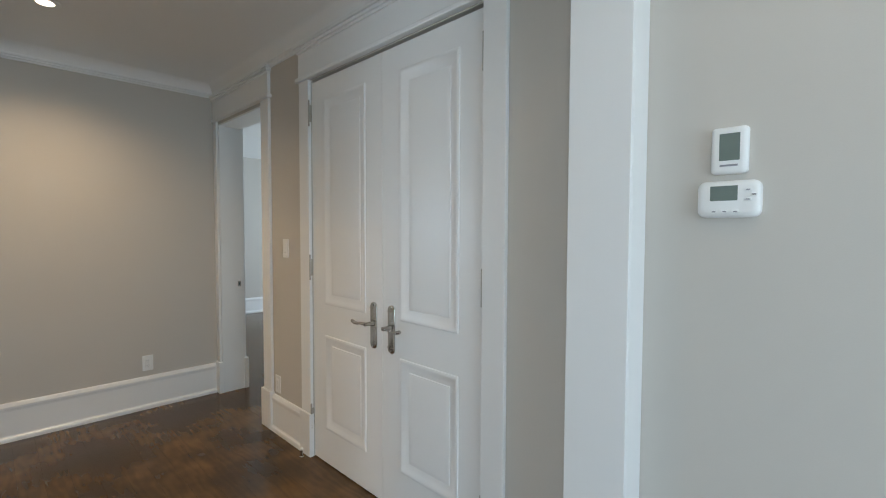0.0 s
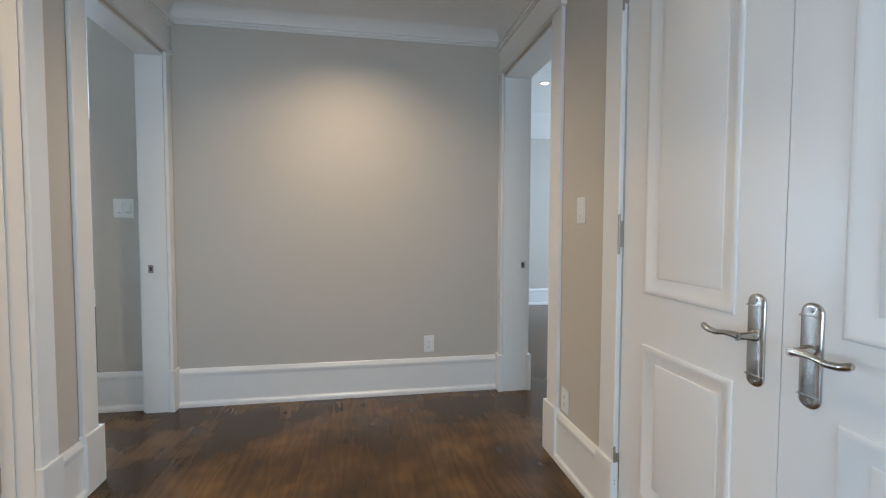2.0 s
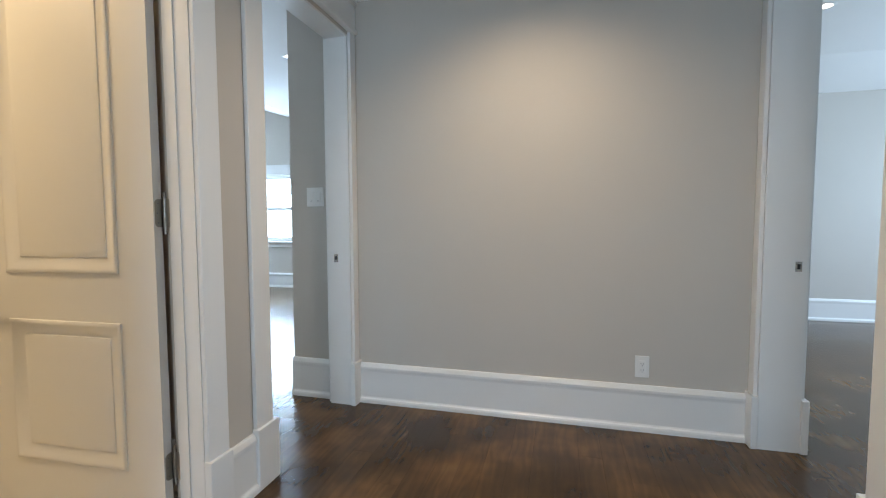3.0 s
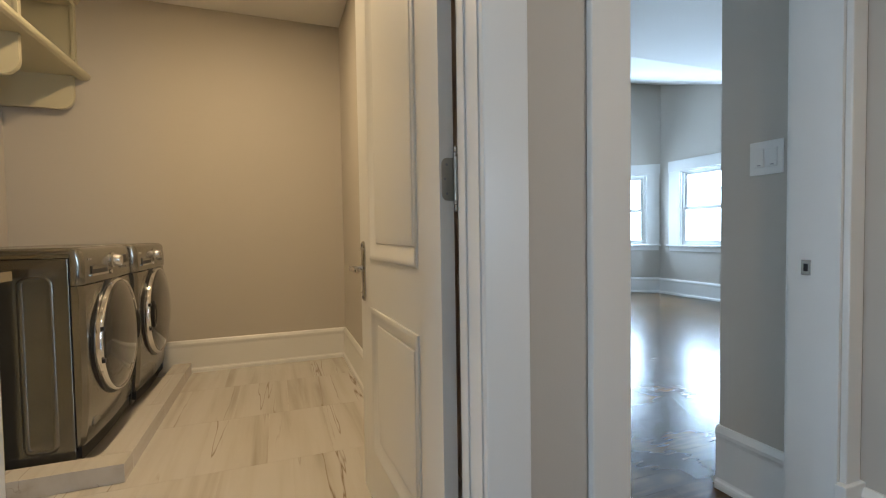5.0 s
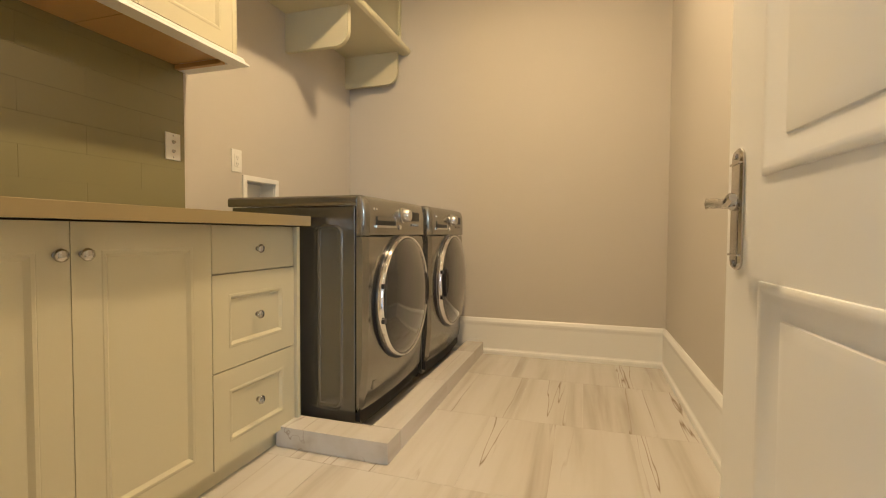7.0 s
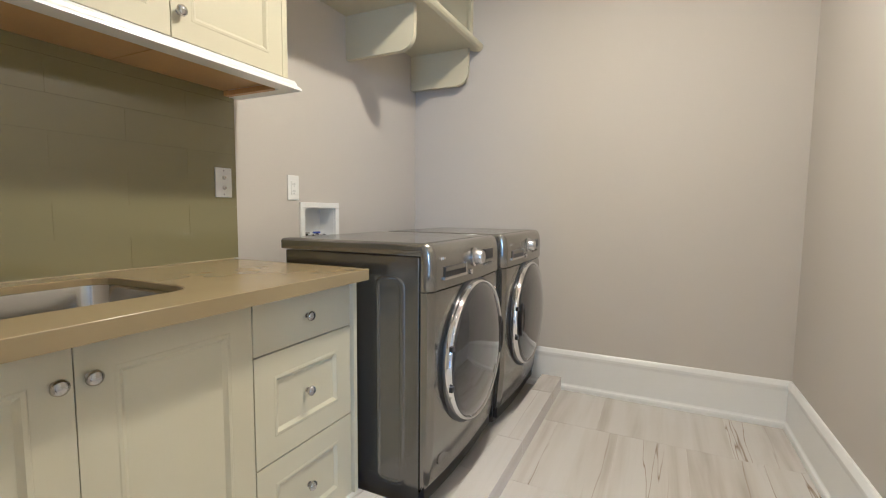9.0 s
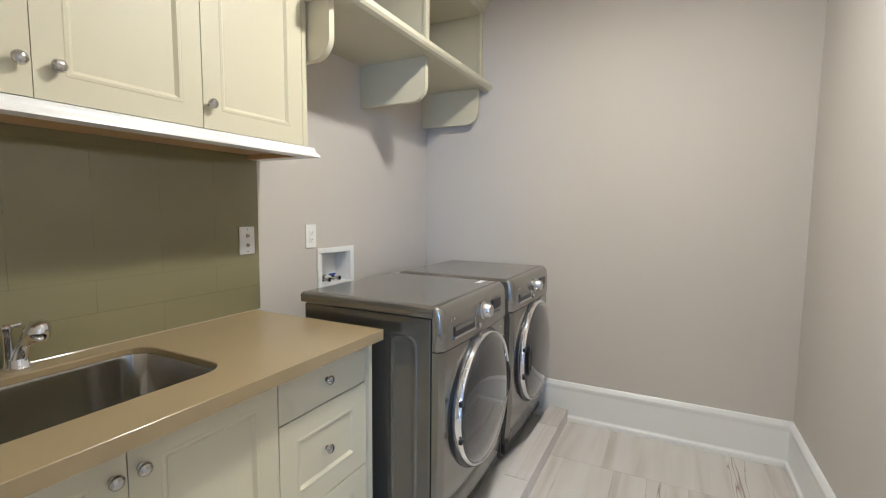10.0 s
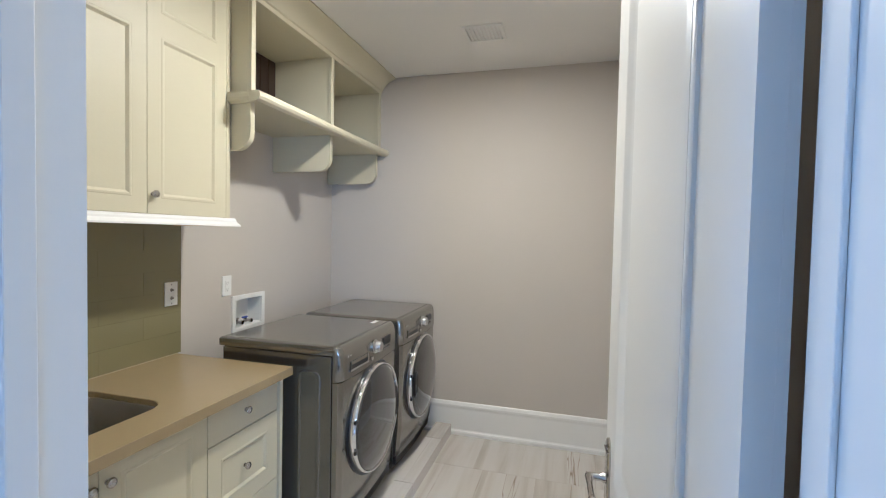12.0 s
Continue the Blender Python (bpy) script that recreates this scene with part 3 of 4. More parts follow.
ldoor = panel_door("laundry_door", "white panelled laundry door standing open", 0.85, 2.232, TD, (0, 1), -1, 0.172, 0.788, hang=0.158)
ldoor.matrix_world = pose(-0.822, 2.361, 0, 0, 0, 182.65)
for z in (0.234, 1.165, 2.05):
    hinge(ldoor, -0.013, -0.001, z, [(-0.0028, -0.0004, 0.0, 0.031), (-0.064, -0.036, 0.0036, 0.0058), (-0.036, -0.016, -0.001, 0.001)])
part("latch_plate", box(bmesh.new(), 0.8495, 0.8512, 0.007, 0.029, 0.845, 0.945, 0.0005), NICKEL, ldoor, "nickel latch plate")

# strike plates on the jambs


def rounded(x0, x1, y0, y1, r, z, n=7):
    loop = []
    for cx, cy, a0 in ((x1 - r, y1 - r, 0), (x0 + r, y1 - r, 90), (x0 + r, y0 + r, 180), (x1 - r, y0 + r, 270)):
        for k in range(n):
            a = radians(a0 + 90 * k / (n - 1))
            loop.append((cx + r * math.cos(a), cy + r * math.sin(a), z))
    return loop


STRIKE = rounded(XL - 0.154, XL - 0.121, 0.892, 0.962, 0.006, 0)
bm = bmesh.new()
rings(bm, [[(x, 1.5001 + d, z) for x, z, _ in strike_outline] for d, strike_outline in ((0, STRIKE), (0.0022, STRIKE))], True, True)
sp = tagged(part("strike_plate", bm, NICKEL), "satin nickel strike plate on the laundry jamb", "strike plate")
part("strike_hole", box(bmesh.new(), XL - 0.144, XL - 0.133, 1.5020, 1.5027, 0.914, 0.940, 0.0), BLACK, sp)


def pocket_latch(x, y, out):
    ob = thing("pocket_door_latch", "small square nickel latch set in the jamb", "latch", "jamb latches")
    bm = box(bmesh.new(), x - 0.014, x + 0.014, min(y, y + out * 0.003), max(y, y + out * 0.003), 0.888, 0.936, 0.001)
    part("face_plate", bm, NICKEL, ob)
    part("latch_slot", box(bmesh.new(), x - 0.006, x + 0.006, min(y, y + out * 0.004), max(y, y + out * 0.004), 0.900, 0.924), BLACK, ob)


pocket_latch(-0.765, 3.538, -1)
pocket_latch(1.66, 3.541, -1)

# ---- laundry: washer, dryer and their kerb ----


def front_loader(name, label, cx, dy, handle_side):
    """A front-loading machine 0.70 m wide; its door looks to +y."""
    w = thing(name, label, "washing machine", "laundry pair", (cx, dy, 0))
    hw = 0.350

    def outline(front, back, bulge, r=0.014, half=hw - 0.0015, n=45):
        pts = []
        for k in range(n):
            u = -1 + 2 * k / (n - 1)
            edge = max(0.0, abs(u) - 0.955) / 0.045
            pts.append((u * half, front - bulge * u * u - r * edge ** 2.2))
        return pts + [(half, back), (-half, back)]

    def shell(bm, levels):
        return rings(bm, [[(x, y, z) for x, y in pts] for z, pts in levels], True, True)

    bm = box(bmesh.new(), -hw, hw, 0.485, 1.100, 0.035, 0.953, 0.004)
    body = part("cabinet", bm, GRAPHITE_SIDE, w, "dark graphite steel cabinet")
    # Black liner added behind the panels, so that their gaps look shaded.
    part("dark_gap_liner", box(bmesh.new(), -hw + 0.009, hw - 0.009, 1.0, 1.118, 0.06, 0.955), BLACK, w)
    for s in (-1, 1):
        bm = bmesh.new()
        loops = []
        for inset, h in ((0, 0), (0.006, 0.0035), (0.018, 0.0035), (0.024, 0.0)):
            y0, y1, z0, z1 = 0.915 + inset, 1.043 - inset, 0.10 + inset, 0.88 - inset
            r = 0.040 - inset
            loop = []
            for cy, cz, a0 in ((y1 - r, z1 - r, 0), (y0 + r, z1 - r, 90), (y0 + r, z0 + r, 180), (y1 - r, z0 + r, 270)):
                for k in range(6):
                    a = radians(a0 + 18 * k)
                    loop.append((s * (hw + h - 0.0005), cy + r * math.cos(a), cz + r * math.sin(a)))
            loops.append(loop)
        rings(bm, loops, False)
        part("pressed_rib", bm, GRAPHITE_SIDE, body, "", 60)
    def slab(front, back, half):
        return [(-half, front), (half, front), (half, back), (-half, back)]

    bm = shell(bmesh.new(), [(0.9565, slab(1.106, 0.468, hw - 0.001)), (0.959, slab(1.106, 0.463, hw + 0.0005)), (0.988, slab(1.106, 0.462, hw + 0.0005)),
                             (0.995, slab(1.106, 0.464, hw - 0.003)), (0.999, slab(1.106, 0.470, hw - 0.010))])
    top = part("top_panel", bm, GRAPHITE, w, "grey metallic top", 50)
    bm = bmesh.new()
    rings(bm, [[(x0, y0, z), (x1, y0, z), (x1, y1, z), (x0, y1, z)] for x0, x1, y0, y1, z in
               ((-0.332, 0.332, 0.480, 1.100, 0.9985), (-0.330, 0.330, 0.482, 1.099, 1.0002), (-0.318, 0.318, 0.494, 1.09, 1.0008))])
    part("top_insert", bm, GRAPHITE, top)
    bm = shell(bmesh.new(), [(0.832, outline(1.158, 1.1055, 0.014)), (0.837, outline(1.165, 1.1055, 0.014)), (0.93, outline(1.164, 1.1055, 0.014)), (0.965, outline(1.160, 1.1055, 0.014)),
                             (0.982, outline(1.154, 1.1055, 0.014)), (0.992, outline(1.145, 1.1055, 0.013)), (0.9985, outline(1.128, 1.1062, 0.008, 0.004, hw - 0.006))])
    ctrl = part("control_panel", bm, GRAPHITE, w, "graphite control panel", 50)
    bm = shell(bmesh.new(), [(0.10, outline(1.128, 1.1055, 0.016)), (0.13, outline(1.146, 1.1055, 0.016)), (0.30, outline(1.160, 1.1055, 0.016)), (0.80, outline(1.163, 1.1055, 0.016)), (0.828, outline(1.158, 1.1055, 0.016))])
    part("front_panel", bm, GRAPHITE, w, "polished graphite front", 40)
    part("toe_panel", shell(bmesh.new(), [(0.03, outline(1.11, 1.05, 0.016, half=hw - 0.01)), (0.102, outline(1.120, 1.05, 0.016, half=hw - 0.004))]), BLACK, w, "", 40)
    if handle_side < 0:
        part("filter_cover", box(bmesh.new(), 0.185, 0.275, 1.128, 1.1455, 0.175, 0.215, 0.004), GRAPHITE, w)
    for x, y in ((-0.29, 0.56), (0.29, 0.56), (-0.29, 1.03), (0.29, 1.03)):
        part("levelling_foot", tube(bmesh.new(), (x, y, 0.0175), (0, 0, 1), 0.022, 0.035, 14), BLACK, w)
    # round door
    c = (-0.008, 1.150, 0.548)
    bm = lathe(bmesh.new(), c, (0, 1, 0), [(0.298, -0.004), (0.298, 0.012), (0.287, 0.014)], 64)
    part("door_surround", bm, BLACK, w, "", 40)
    bm = lathe(bmesh.new(), c, (0, 1, 0), [(0.287, 0.0), (0.288, 0.018), (0.287, 0.030), (0.284, 0.039), (0.280, 0.043), (0.276, 0.042), (0.273, 0.036)], 64)
    door = part("door", bm, CHROME, w, "round door with chrome ring", 50)
    bm = lathe(bmesh.new(), c, (0, 1, 0), [(0.275, 0.030), (0.272, 0.040), (0.252, 0.047), (0.20, 0.062), (0.14, 0.070), (0.07, 0.074), (0.005, 0.075)], 64)
    part("door_glass", bm, DARKGLASS, door, "smoked domed glass", 60)
    bm = bmesh.new()
    hx = handle_side * 0.225
    loops = []
    for k, (s, h) in enumerate(((1.0, 0.052), (1.0, 0.0655), (0.86, 0.069), (0.6, 0.062))):
        loops.append([(hx + 0.030 * s * math.cos(2 * math.pi * j / 24), 1.143 + h, 0.555 + 0.085 * s * math.sin(2 * math.pi * j / 24)) for j in range(24)])
    rings(bm, loops)
    part("door_handle", bm, BLACK, door, "black oval finger recess", 40)
    for a in (-16, 15):
        x, z = 0.279 * math.cos(radians(a)), 0.548 + 0.279 * math.sin(radians(a))
        part("ring_clip", box(bmesh.new(), x - 0.012, x + 0.012, 1.185, 1.199, z - 0.010, z + 0.010, 0.002), BLACK, door)
    # dial, drawer pull, buttons
    bm = lathe(bmesh.new(), (0.0, 1.164, 0.928), (0, 1, 0), [(0.038, 0), (0.038, 0.006), (0.032, 0.010), (0.029, 0.034), (0.025, 0.040), (0.01, 0.040)], 32)
    part("dial", bm, SATIN, ctrl, "satin chrome programme dial", 40)
    def skew(z0, z1, xa, xb, proud):
        """A bar on the bowed panel between xa and xb, standing proud of it."""
        ya, yb = (1.164 - 0.014 * (x / hw) ** 2 + proud for x in (xa, xb))
        return rings(bmesh.new(), [[(xa, ya, z), (xb, yb, z), (xb, yb - 0.02, z), (xa, ya - 0.02, z)] for z in (z0, z1)], True, True)

    drawer = part("detergent_drawer_pull", skew(0.874, 0.914, 0.094, 0.268, 0.0042), BLACK, ctrl, "black recessed drawer pull")
    part("pull_lip", skew(0.867, 0.877, 0.088, 0.274, 0.0085), SATIN, drawer, "satin metal pull lip")
    part("pull_lip", skew(0.877, 0.917, 0.086, 0.094, 0.0060), SATIN, drawer)
    part("pull_back", skew(0.897, 0.913, 0.10, 0.262, 0.0050), GRAPHITE, drawer)
    part("start_button", lathe(bmesh.new(), (0.040, 1.166, 0.872), (0, 1, 0), [(0.012, 0), (0.011, 0.006), (0.008, 0.007)], 16), CHROME, ctrl)
    part("display", box(bmesh.new(), -0.215, -0.115, 1.150, 1.1685, 0.905, 0.950, 0.003), BLACK, ctrl, "black display window")
    for k in range(4):
        part("button", box(bmesh.new(), -0.133 - 0.027 * k, -0.115 - 0.027 * k, 1.150, 1.168, 0.880, 0.890, 0.002), GRAPHITE, ctrl)
    part("maker_badge", lathe(bmesh.new(), (0.285, 1.150, 0.945), (0, 1, 0), [(0.0065, 0), (0.0065, 0.0045), (0.005, 0.005)], 16), SATIN, ctrl)
    part("badge_letters", box(bmesh.new(), 0.256, 0.272, 1.150, 1.1572, 0.941, 0.949, 0.001), SATIN, ctrl)
    return w


front_loader("washing_machine", "graphite front-loading washer with chrome ring door", -2.588, 0.008, -1)
front_loader("tumble_dryer", "graphite front-loading dryer beside the washer", -3.346, 0.024, 1)
bm = box(bmesh.new(), -2.905, -2.825, 1.030, 1.058, 1.0003, 1.0012)
tagged(part("paper_sticker", bm, PLASTIC), "small white paper sticker on the washer top", "sticker")

kerb = thing("tray_kerb", "low veined-tile kerb round the laundry machines", "kerb")
for x0, x1 in ((-2.802, -2.189), (-3.404, -2.804), (LX + 0.032, -3.406)):
    block("kerb_tile", (x0, x1, 1.212, 1.333, 0.0, 0.082), TILE, kerb, bevel=0.002)
block("kerb_tile", (-2.187, -2.067, 0.850, 1.333, 0.0, 0.0818), TILE, kerb, bevel=0.002)

# ---- laundry: cabinets ----
SHAKER = [(0, 0.007), (0.003, 0.0085), (0.010, 0.0085), (0.018, 0.0015), (0.020, 0.0)]


def front(name, parent, x0, x1, z0, z1, y, label="", rail=0.068, splits=(), slab=False, knob=None):
    """A cabinet door or drawer front whose face looks to +y; y is the back."""
    g = 0.0011
    x0, x1, z0, z1 = x0 + g, x1 - g, z0 + g, z1 - g
    bm = bmesh.new()
    if slab:
        box(bm, x0, x1, y, y + 0.020, z0, z1, 0.002)
        ob = part(name, bm, CREAM, parent, label)
    else:
        box(bm, x0 + 0.002, x1 - 0.002, y, y + 0.012, z0 + 0.002, z1 - 0.002)
        ob = part(name, bm, CREAM, parent, label)
        for a, b in ((x0, x0 + rail), (x1 - rail, x1)):
            block("stile", (a, b, y + 0.0005, y + 0.020, z0, z1), CREAM, ob)
        bounds = [z0 + rail, *[s for pair in splits for s in pair], z1 - rail]
        for a, b in ((z0, z0 + rail), (z1 - rail, z1), *splits):
            block("rail", (x0 + rail, x1 - rail, y + 0.0005, y + 0.020, a, b), CREAM, ob)
        for a, b in zip(bounds[::2], bounds[1::2]):
            part("panel_bead", panel(bmesh.new(), x0 + rail, x1 - rail, a, b, y + 0.0125, 1, SHAKER), CREAM, ob)
    if knob:
        bm = lathe(bmesh.new(), (knob[0], y + 0.020, knob[1]), (0, 1, 0), [(0.009, 0), (0.009, 0.003), (0.006, 0.005), (0.006, 0.009), (0.013, 0.012), (0.016, 0.017), (0.015, 0.022), (0.009, 0.026), (0.002, 0.027)], 20)
        part("knob", bm, NICKEL, ob, "round satin nickel knob", 50)
    return ob


FY = 0.854
ZB, ZT = 0.068, 0.868
sb = thing("sink_base_cabinet", "cream painted sink cabinet with two doors", "cabinet", "base cabinets")
bm = bmesh.new()
for d in ((-0.850, -0.832, LS, FY, ZB, ZT), (-1.7335, -1.716, LS, FY, ZB, ZT), (-1.716, -0.850, LS, FY, ZB, ZB + 0.018), (-1.716, -0.850, LS, LS + 0.012, ZB, ZT)):
    box(bm, *d)
part("body", bm, CREAM, sb)
block("face_filler", (-0.905, -0.818, FY - 0.02, FY + 0.018, ZB, ZT), CREAM, sb)
front("door", sb, -1.324, -0.906, ZB, ZT, FY, knob=(-1.294, 0.790))
front("door", sb, -1.7325, -1.324, ZB, ZT, FY, knob=(-1.350, 0.790))
db = thing("drawer_cabinet", "cream painted cabinet with three drawers", "cabinet", "base cabinets")
block("body", (-2.158, -1.735, LS, FY, ZB, ZT), CREAM, db)
block("end_panel", (-2.178, -2.159, LS, FY + 0.034, ZB - 0.006, ZT), CREAM, db, bevel=0.002)
front("drawer", db, -2.157, -1.7345, 0.708, ZT, FY, slab=True, knob=(-1.942, 0.786))
front("drawer", db, -2.157, -1.7345, 0.386, 0.706, FY, knob=(-1.938, 0.549))
front("drawer", db, -2.157, -1.7345, ZB, 0.384, FY, knob=(-1.938, 0.237))
tk = block("toe_kick", (-2.158, -0.818, 0.80, 0.838, 0.0, ZB - 0.002), CREAM)
tagged(tk, "cream painted recessed toe kick board", "toe kick")


def corners(x0, x1, y0, y1, z, n=7):
    return [p for c in ((x1, y1), (x0, y1), (x0, y0), (x1, y0)) for p in [(*c, z)] * n]


HOLE = (-1.645, -0.935, 0.362, 0.780)
CT = (-2.176, -0.817, LS + 0.002, 0.942)
bm = bmesh.new()
WIDE = (HOLE[0] - 0.035, HOLE[1] + 0.035, HOLE[2] - 0.035, HOLE[3] + 0.035)
rings(bm, [rounded(*HOLE, 0.075, 0.890), rounded(*HOLE, 0.075, 0.907), rounded(HOLE[0] - 0.003, HOLE[1] + 0.003, HOLE[2] - 0.003, HOLE[3] + 0.003, 0.078, 0.91),
           corners(CT[0] + 0.0015, CT[1] - 0.0015, CT[2] + 0.0015, CT[3] - 0.0015, 0.91), corners(*CT, 0.9085), corners(*CT, 0.871), rounded(*WIDE, 0.10, 0.871), rounded(*WIDE, 0.10, 0.890), rounded(*HOLE, 0.075, 0.890)], False)
bmesh.ops.remove_doubles(bm, verts=bm.verts, dist=1e-5)
tagged(part("countertop", bm, QUARTZ), "tan quartz countertop with an undermount sink cut-out", "countertop")
sink = thing("sink", "undermount stainless steel laundry sink", "sink")
bm = bmesh.new()
h = HOLE
rings(bm, [rounded(h[0] - 0.02, h[1] + 0.02, h[2] - 0.02, h[3] + 0.02, 0.09, 0.8892), rounded(h[0] + 0.002, h[1] - 0.002, h[2] + 0.002, h[3] - 0.002, 0.075, 0.8892),
           rounded(h[0] + 0.004, h[1] - 0.004, h[2] + 0.004, h[3] - 0.004, 0.075, 0.881), rounded(h[0] + 0.012, h[1] - 0.012, h[2] + 0.012, h[3] - 0.012, 0.072, 0.72),
           rounded(h[0] + 0.022, h[1] - 0.022, h[2] + 0.022, h[3] - 0.022, 0.066, 0.695), rounded(h[0] + 0.05, h[1] - 0.05, h[2] + 0.05, h[3] - 0.05, 0.05, 0.685)])
part("bowl", bm, STEEL, sink, "", 60)
part("drain", lathe(bmesh.new(), (-1.29, 0.57, 0.685), (0, 0, 1), [(0.045, 0), (0.045, 0.003), (0.036, 0.004), (0.03, 0.001)], 28), CHROME, sink)
tap = thing("faucet", "chrome single-lever faucet with pull-out spray head", "faucet")
F0 = Vector((-1.354, 0.306, 0.91))
part("base", lathe(bmesh.new(), F0, (0, 0, 1), [(0.030, 0), (0.030, 0.006), (0.024, 0.012), (0.022, 0.03)], 28), CHROME, tap, "", 40)
bm = bmesh.new()
path = [((0, 0, 0.02), 0.020), ((-0.004, 0.003, 0.045), 0.017), ((-0.012, 0.010, 0.068), 0.016), ((-0.020, 0.017, 0.082), 0.022), ((-0.027, 0.024, 0.092), 0.030),
        ((-0.035, 0.031, 0.099), 0.034), ((-0.044, 0.039, 0.102), 0.033), ((-0.051, 0.046, 0.102), 0.027), ((-0.055, 0.049, 0.102), 0.014)]
loops = []
for k, (p, r) in enumerate(path):
    a = Vector(path[max(0, k - 1)][0])
    b = Vector(path[min(len(path) - 1, k + 1)][0])
    turn = Vector((0, 0, 1)).rotation_difference((b - a).normalized()).to_matrix()
    loops.append([F0 + Vector(p) + turn @ Vector((r * math.cos(2 * math.pi * j / 20), r * math.sin(2 * math.pi * j / 20), 0)) for j in range(20)])
rings(bm, loops, True, True)
part("spray_head", bm, CHROME, tap, "rounded chrome spray head", 60)
bm = lathe(bmesh.new(), F0 + Vector((0.018, -0.008, 0.006)), (0, 0, 1), [(0.014, 0), (0.012, 0.02), (0.012, 0.100), (0.014, 0.104), (0.013, 0.116), (0.006, 0.122)], 20)
part("body", bm, CHROME, tap, "", 40)
bm = bmesh.new()
rings(bm, [[F0 + Vector((0.018 - s, -0.008 + s * 0.5 + r * math.cos(2 * math.pi * j / 12), 0.118 + s * 0.25 + r * math.sin(2 * math.pi * j / 12))) for j in range(12)] for s, r in ((0, 0.008), (0.012, 0.007), (0.022, 0.006), (0.026, 0.006))], True, True)
part("handle", bm, CHROME, tap, "thin chrome lever", 50)

# backsplash, one glass tile at a time
bs = tagged(block("backsplash", (-2.197, -0.817, LS + 0.0005, LS + 0.003, 0.912, 1.600), GROUT), "olive glass tile backsplash above the countertop", "backsplash", kind="structure")
rows_z = [0.9125, 1.0185, 1.1235, 1.2285, 1.3325, 1.4375, 1.5425, 1.600]
for k, (z0, z1) in enumerate(zip(rows_z, rows_z[1:])):
    x = -2.197
    first = 0.42 if k % 2 == 0 else 0.21
    while x < -0.82:
        nx = min(x + first, -0.817)
        first = 0.42
        block("tile", (x + 0.0003, nx - 0.0003, LS + 0.003, LS + 0.0085, z0 + 0.0003, z1 - 0.0003), SPLASH, bs)
        x = nx

part("sealant_bead", run(bmesh.new(), (-2.174, LS + 0.0086), (-0.818, LS + 0.0086), (0, 1), [(0, 0.9101), (0.0032, 0.9101), (0.0022, 0.9115), (0, 0.913)]), SEALANT, bs, "pale glossy sealant bead")

# upper cabinets
UY = 0.556
UZ0, UZ1 = 1.600, 2.665
ua = thing("upper_cabinet", "cream painted wall cabinet with two panelled doors", "cabinet", "upper cabinets")
block("body", (-1.7395, -0.818, LS, UY, UZ0, 2.70), CREAM, ua)
block("face_filler", (-0.904, -0.818, UY - 0.02, UY + 0.018, UZ0, 2.70), CREAM, ua)
front("door", ua, -1.3235, -0.905, UZ0, UZ1, UY, splits=((2.305, 2.400),), rail=0.062, knob=(-1.297, 1.680))
front("door", ua, -1.7395, -1.3235, UZ0, UZ1, UY, splits=((2.305, 2.400),), rail=0.062, knob=(-1.369, 1.681))
ub = thing("upper_cabinet", "cream painted wall cabinet with one panelled door", "cabinet", "upper cabinets")
block("body", (-2.186, -1.7405, LS, UY, UZ0, 2.70), CREAM, ub)
block("end_stile", (-2.186, -2.160, UY, UY + 0.020, UZ0, 2.70), CREAM, ub, bevel=0.002)
front("door", ub, -2.159, -1.7405, UZ0, UZ1, UY, splits=((2.305, 2.400),), rail=0.062, knob=(-1.764, 1.678))
cu = thing("cabinet_underside", "bare orange-brown maple underside of the cabinets", "cabinet panel")
for x0, x1 in ((-2.147, -1.7415), (-1.7385, -0.830)):
    block("panel", (x0, x1, LS + 0.01, UY - 0.01, 1.578, 1.599), UNDER, cu, bevel=0.001)
lr = thing("light_rail", "white moulded light rail under the upper cabinets", "moulding")
RAIL = [(0, 1.5995), (0.030, 1.5995), (0.034, 1.594), (0.040, 1.588), (0.042, 1.580), (0.052, 1.574), (0.064, 1.566), (0.066, 1.559), (0, 1.559)]
part("front_rail", run(bmesh.new(), (-2.222, UY - 0.012), (-0.818, UY - 0.012), (0, 1), RAIL), TRIM, lr)
part("side_rail", run(bmesh.new(), (-2.170, LS + 0.010), (-2.170, UY - 0.0125), (-1, 0), [(o * 0.8, z) for o, z in RAIL]), TRIM, lr)
part("rail_backing", box(bmesh.new(), -2.1695, -2.148, LS + 0.012, UY - 0.03, 1.5586, 1.5775), UNDER, lr, "bare maple strip behind the rail")
cc = thing("crown_moulding", "cream crown moulding over the upper cabinets", "moulding")
CCP = [(0, 2.668), (0.024, 2.668), (0.026, 2.690), (0.036, 2.705), (0.060, 2.735), (0.078, 2.752), (0.080, 2.768), (0, 2.768)]
part("front_crown", run(bmesh.new(), (-2.188, UY), (-0.818, UY), (0, 1), CCP), CREAM, cc)

# open shelf unit
su = thing("open_shelf_unit", "cream open cubby shelf on curved brackets above the machines", "shelf unit")
SX0, SX1, SF = LX + 0.002, -2.189, 0.690
block("bottom_shelf", (SX0, SX1, LS, SF + 0.010, 2.160, 2.196), CREAM, su, bevel=0.003)
part("shelf_edge", run(bmesh.new(), (SX0, SF + 0.010), (SX1 + 0.030, SF + 0.010), (0, 1), [(0, 2.150), (0.040, 2.150), (0.056, 2.160), (0.064, 2.172), (0.064, 2.186), (0.056, 2.198), (0, 2.200)]), CREAM, su)
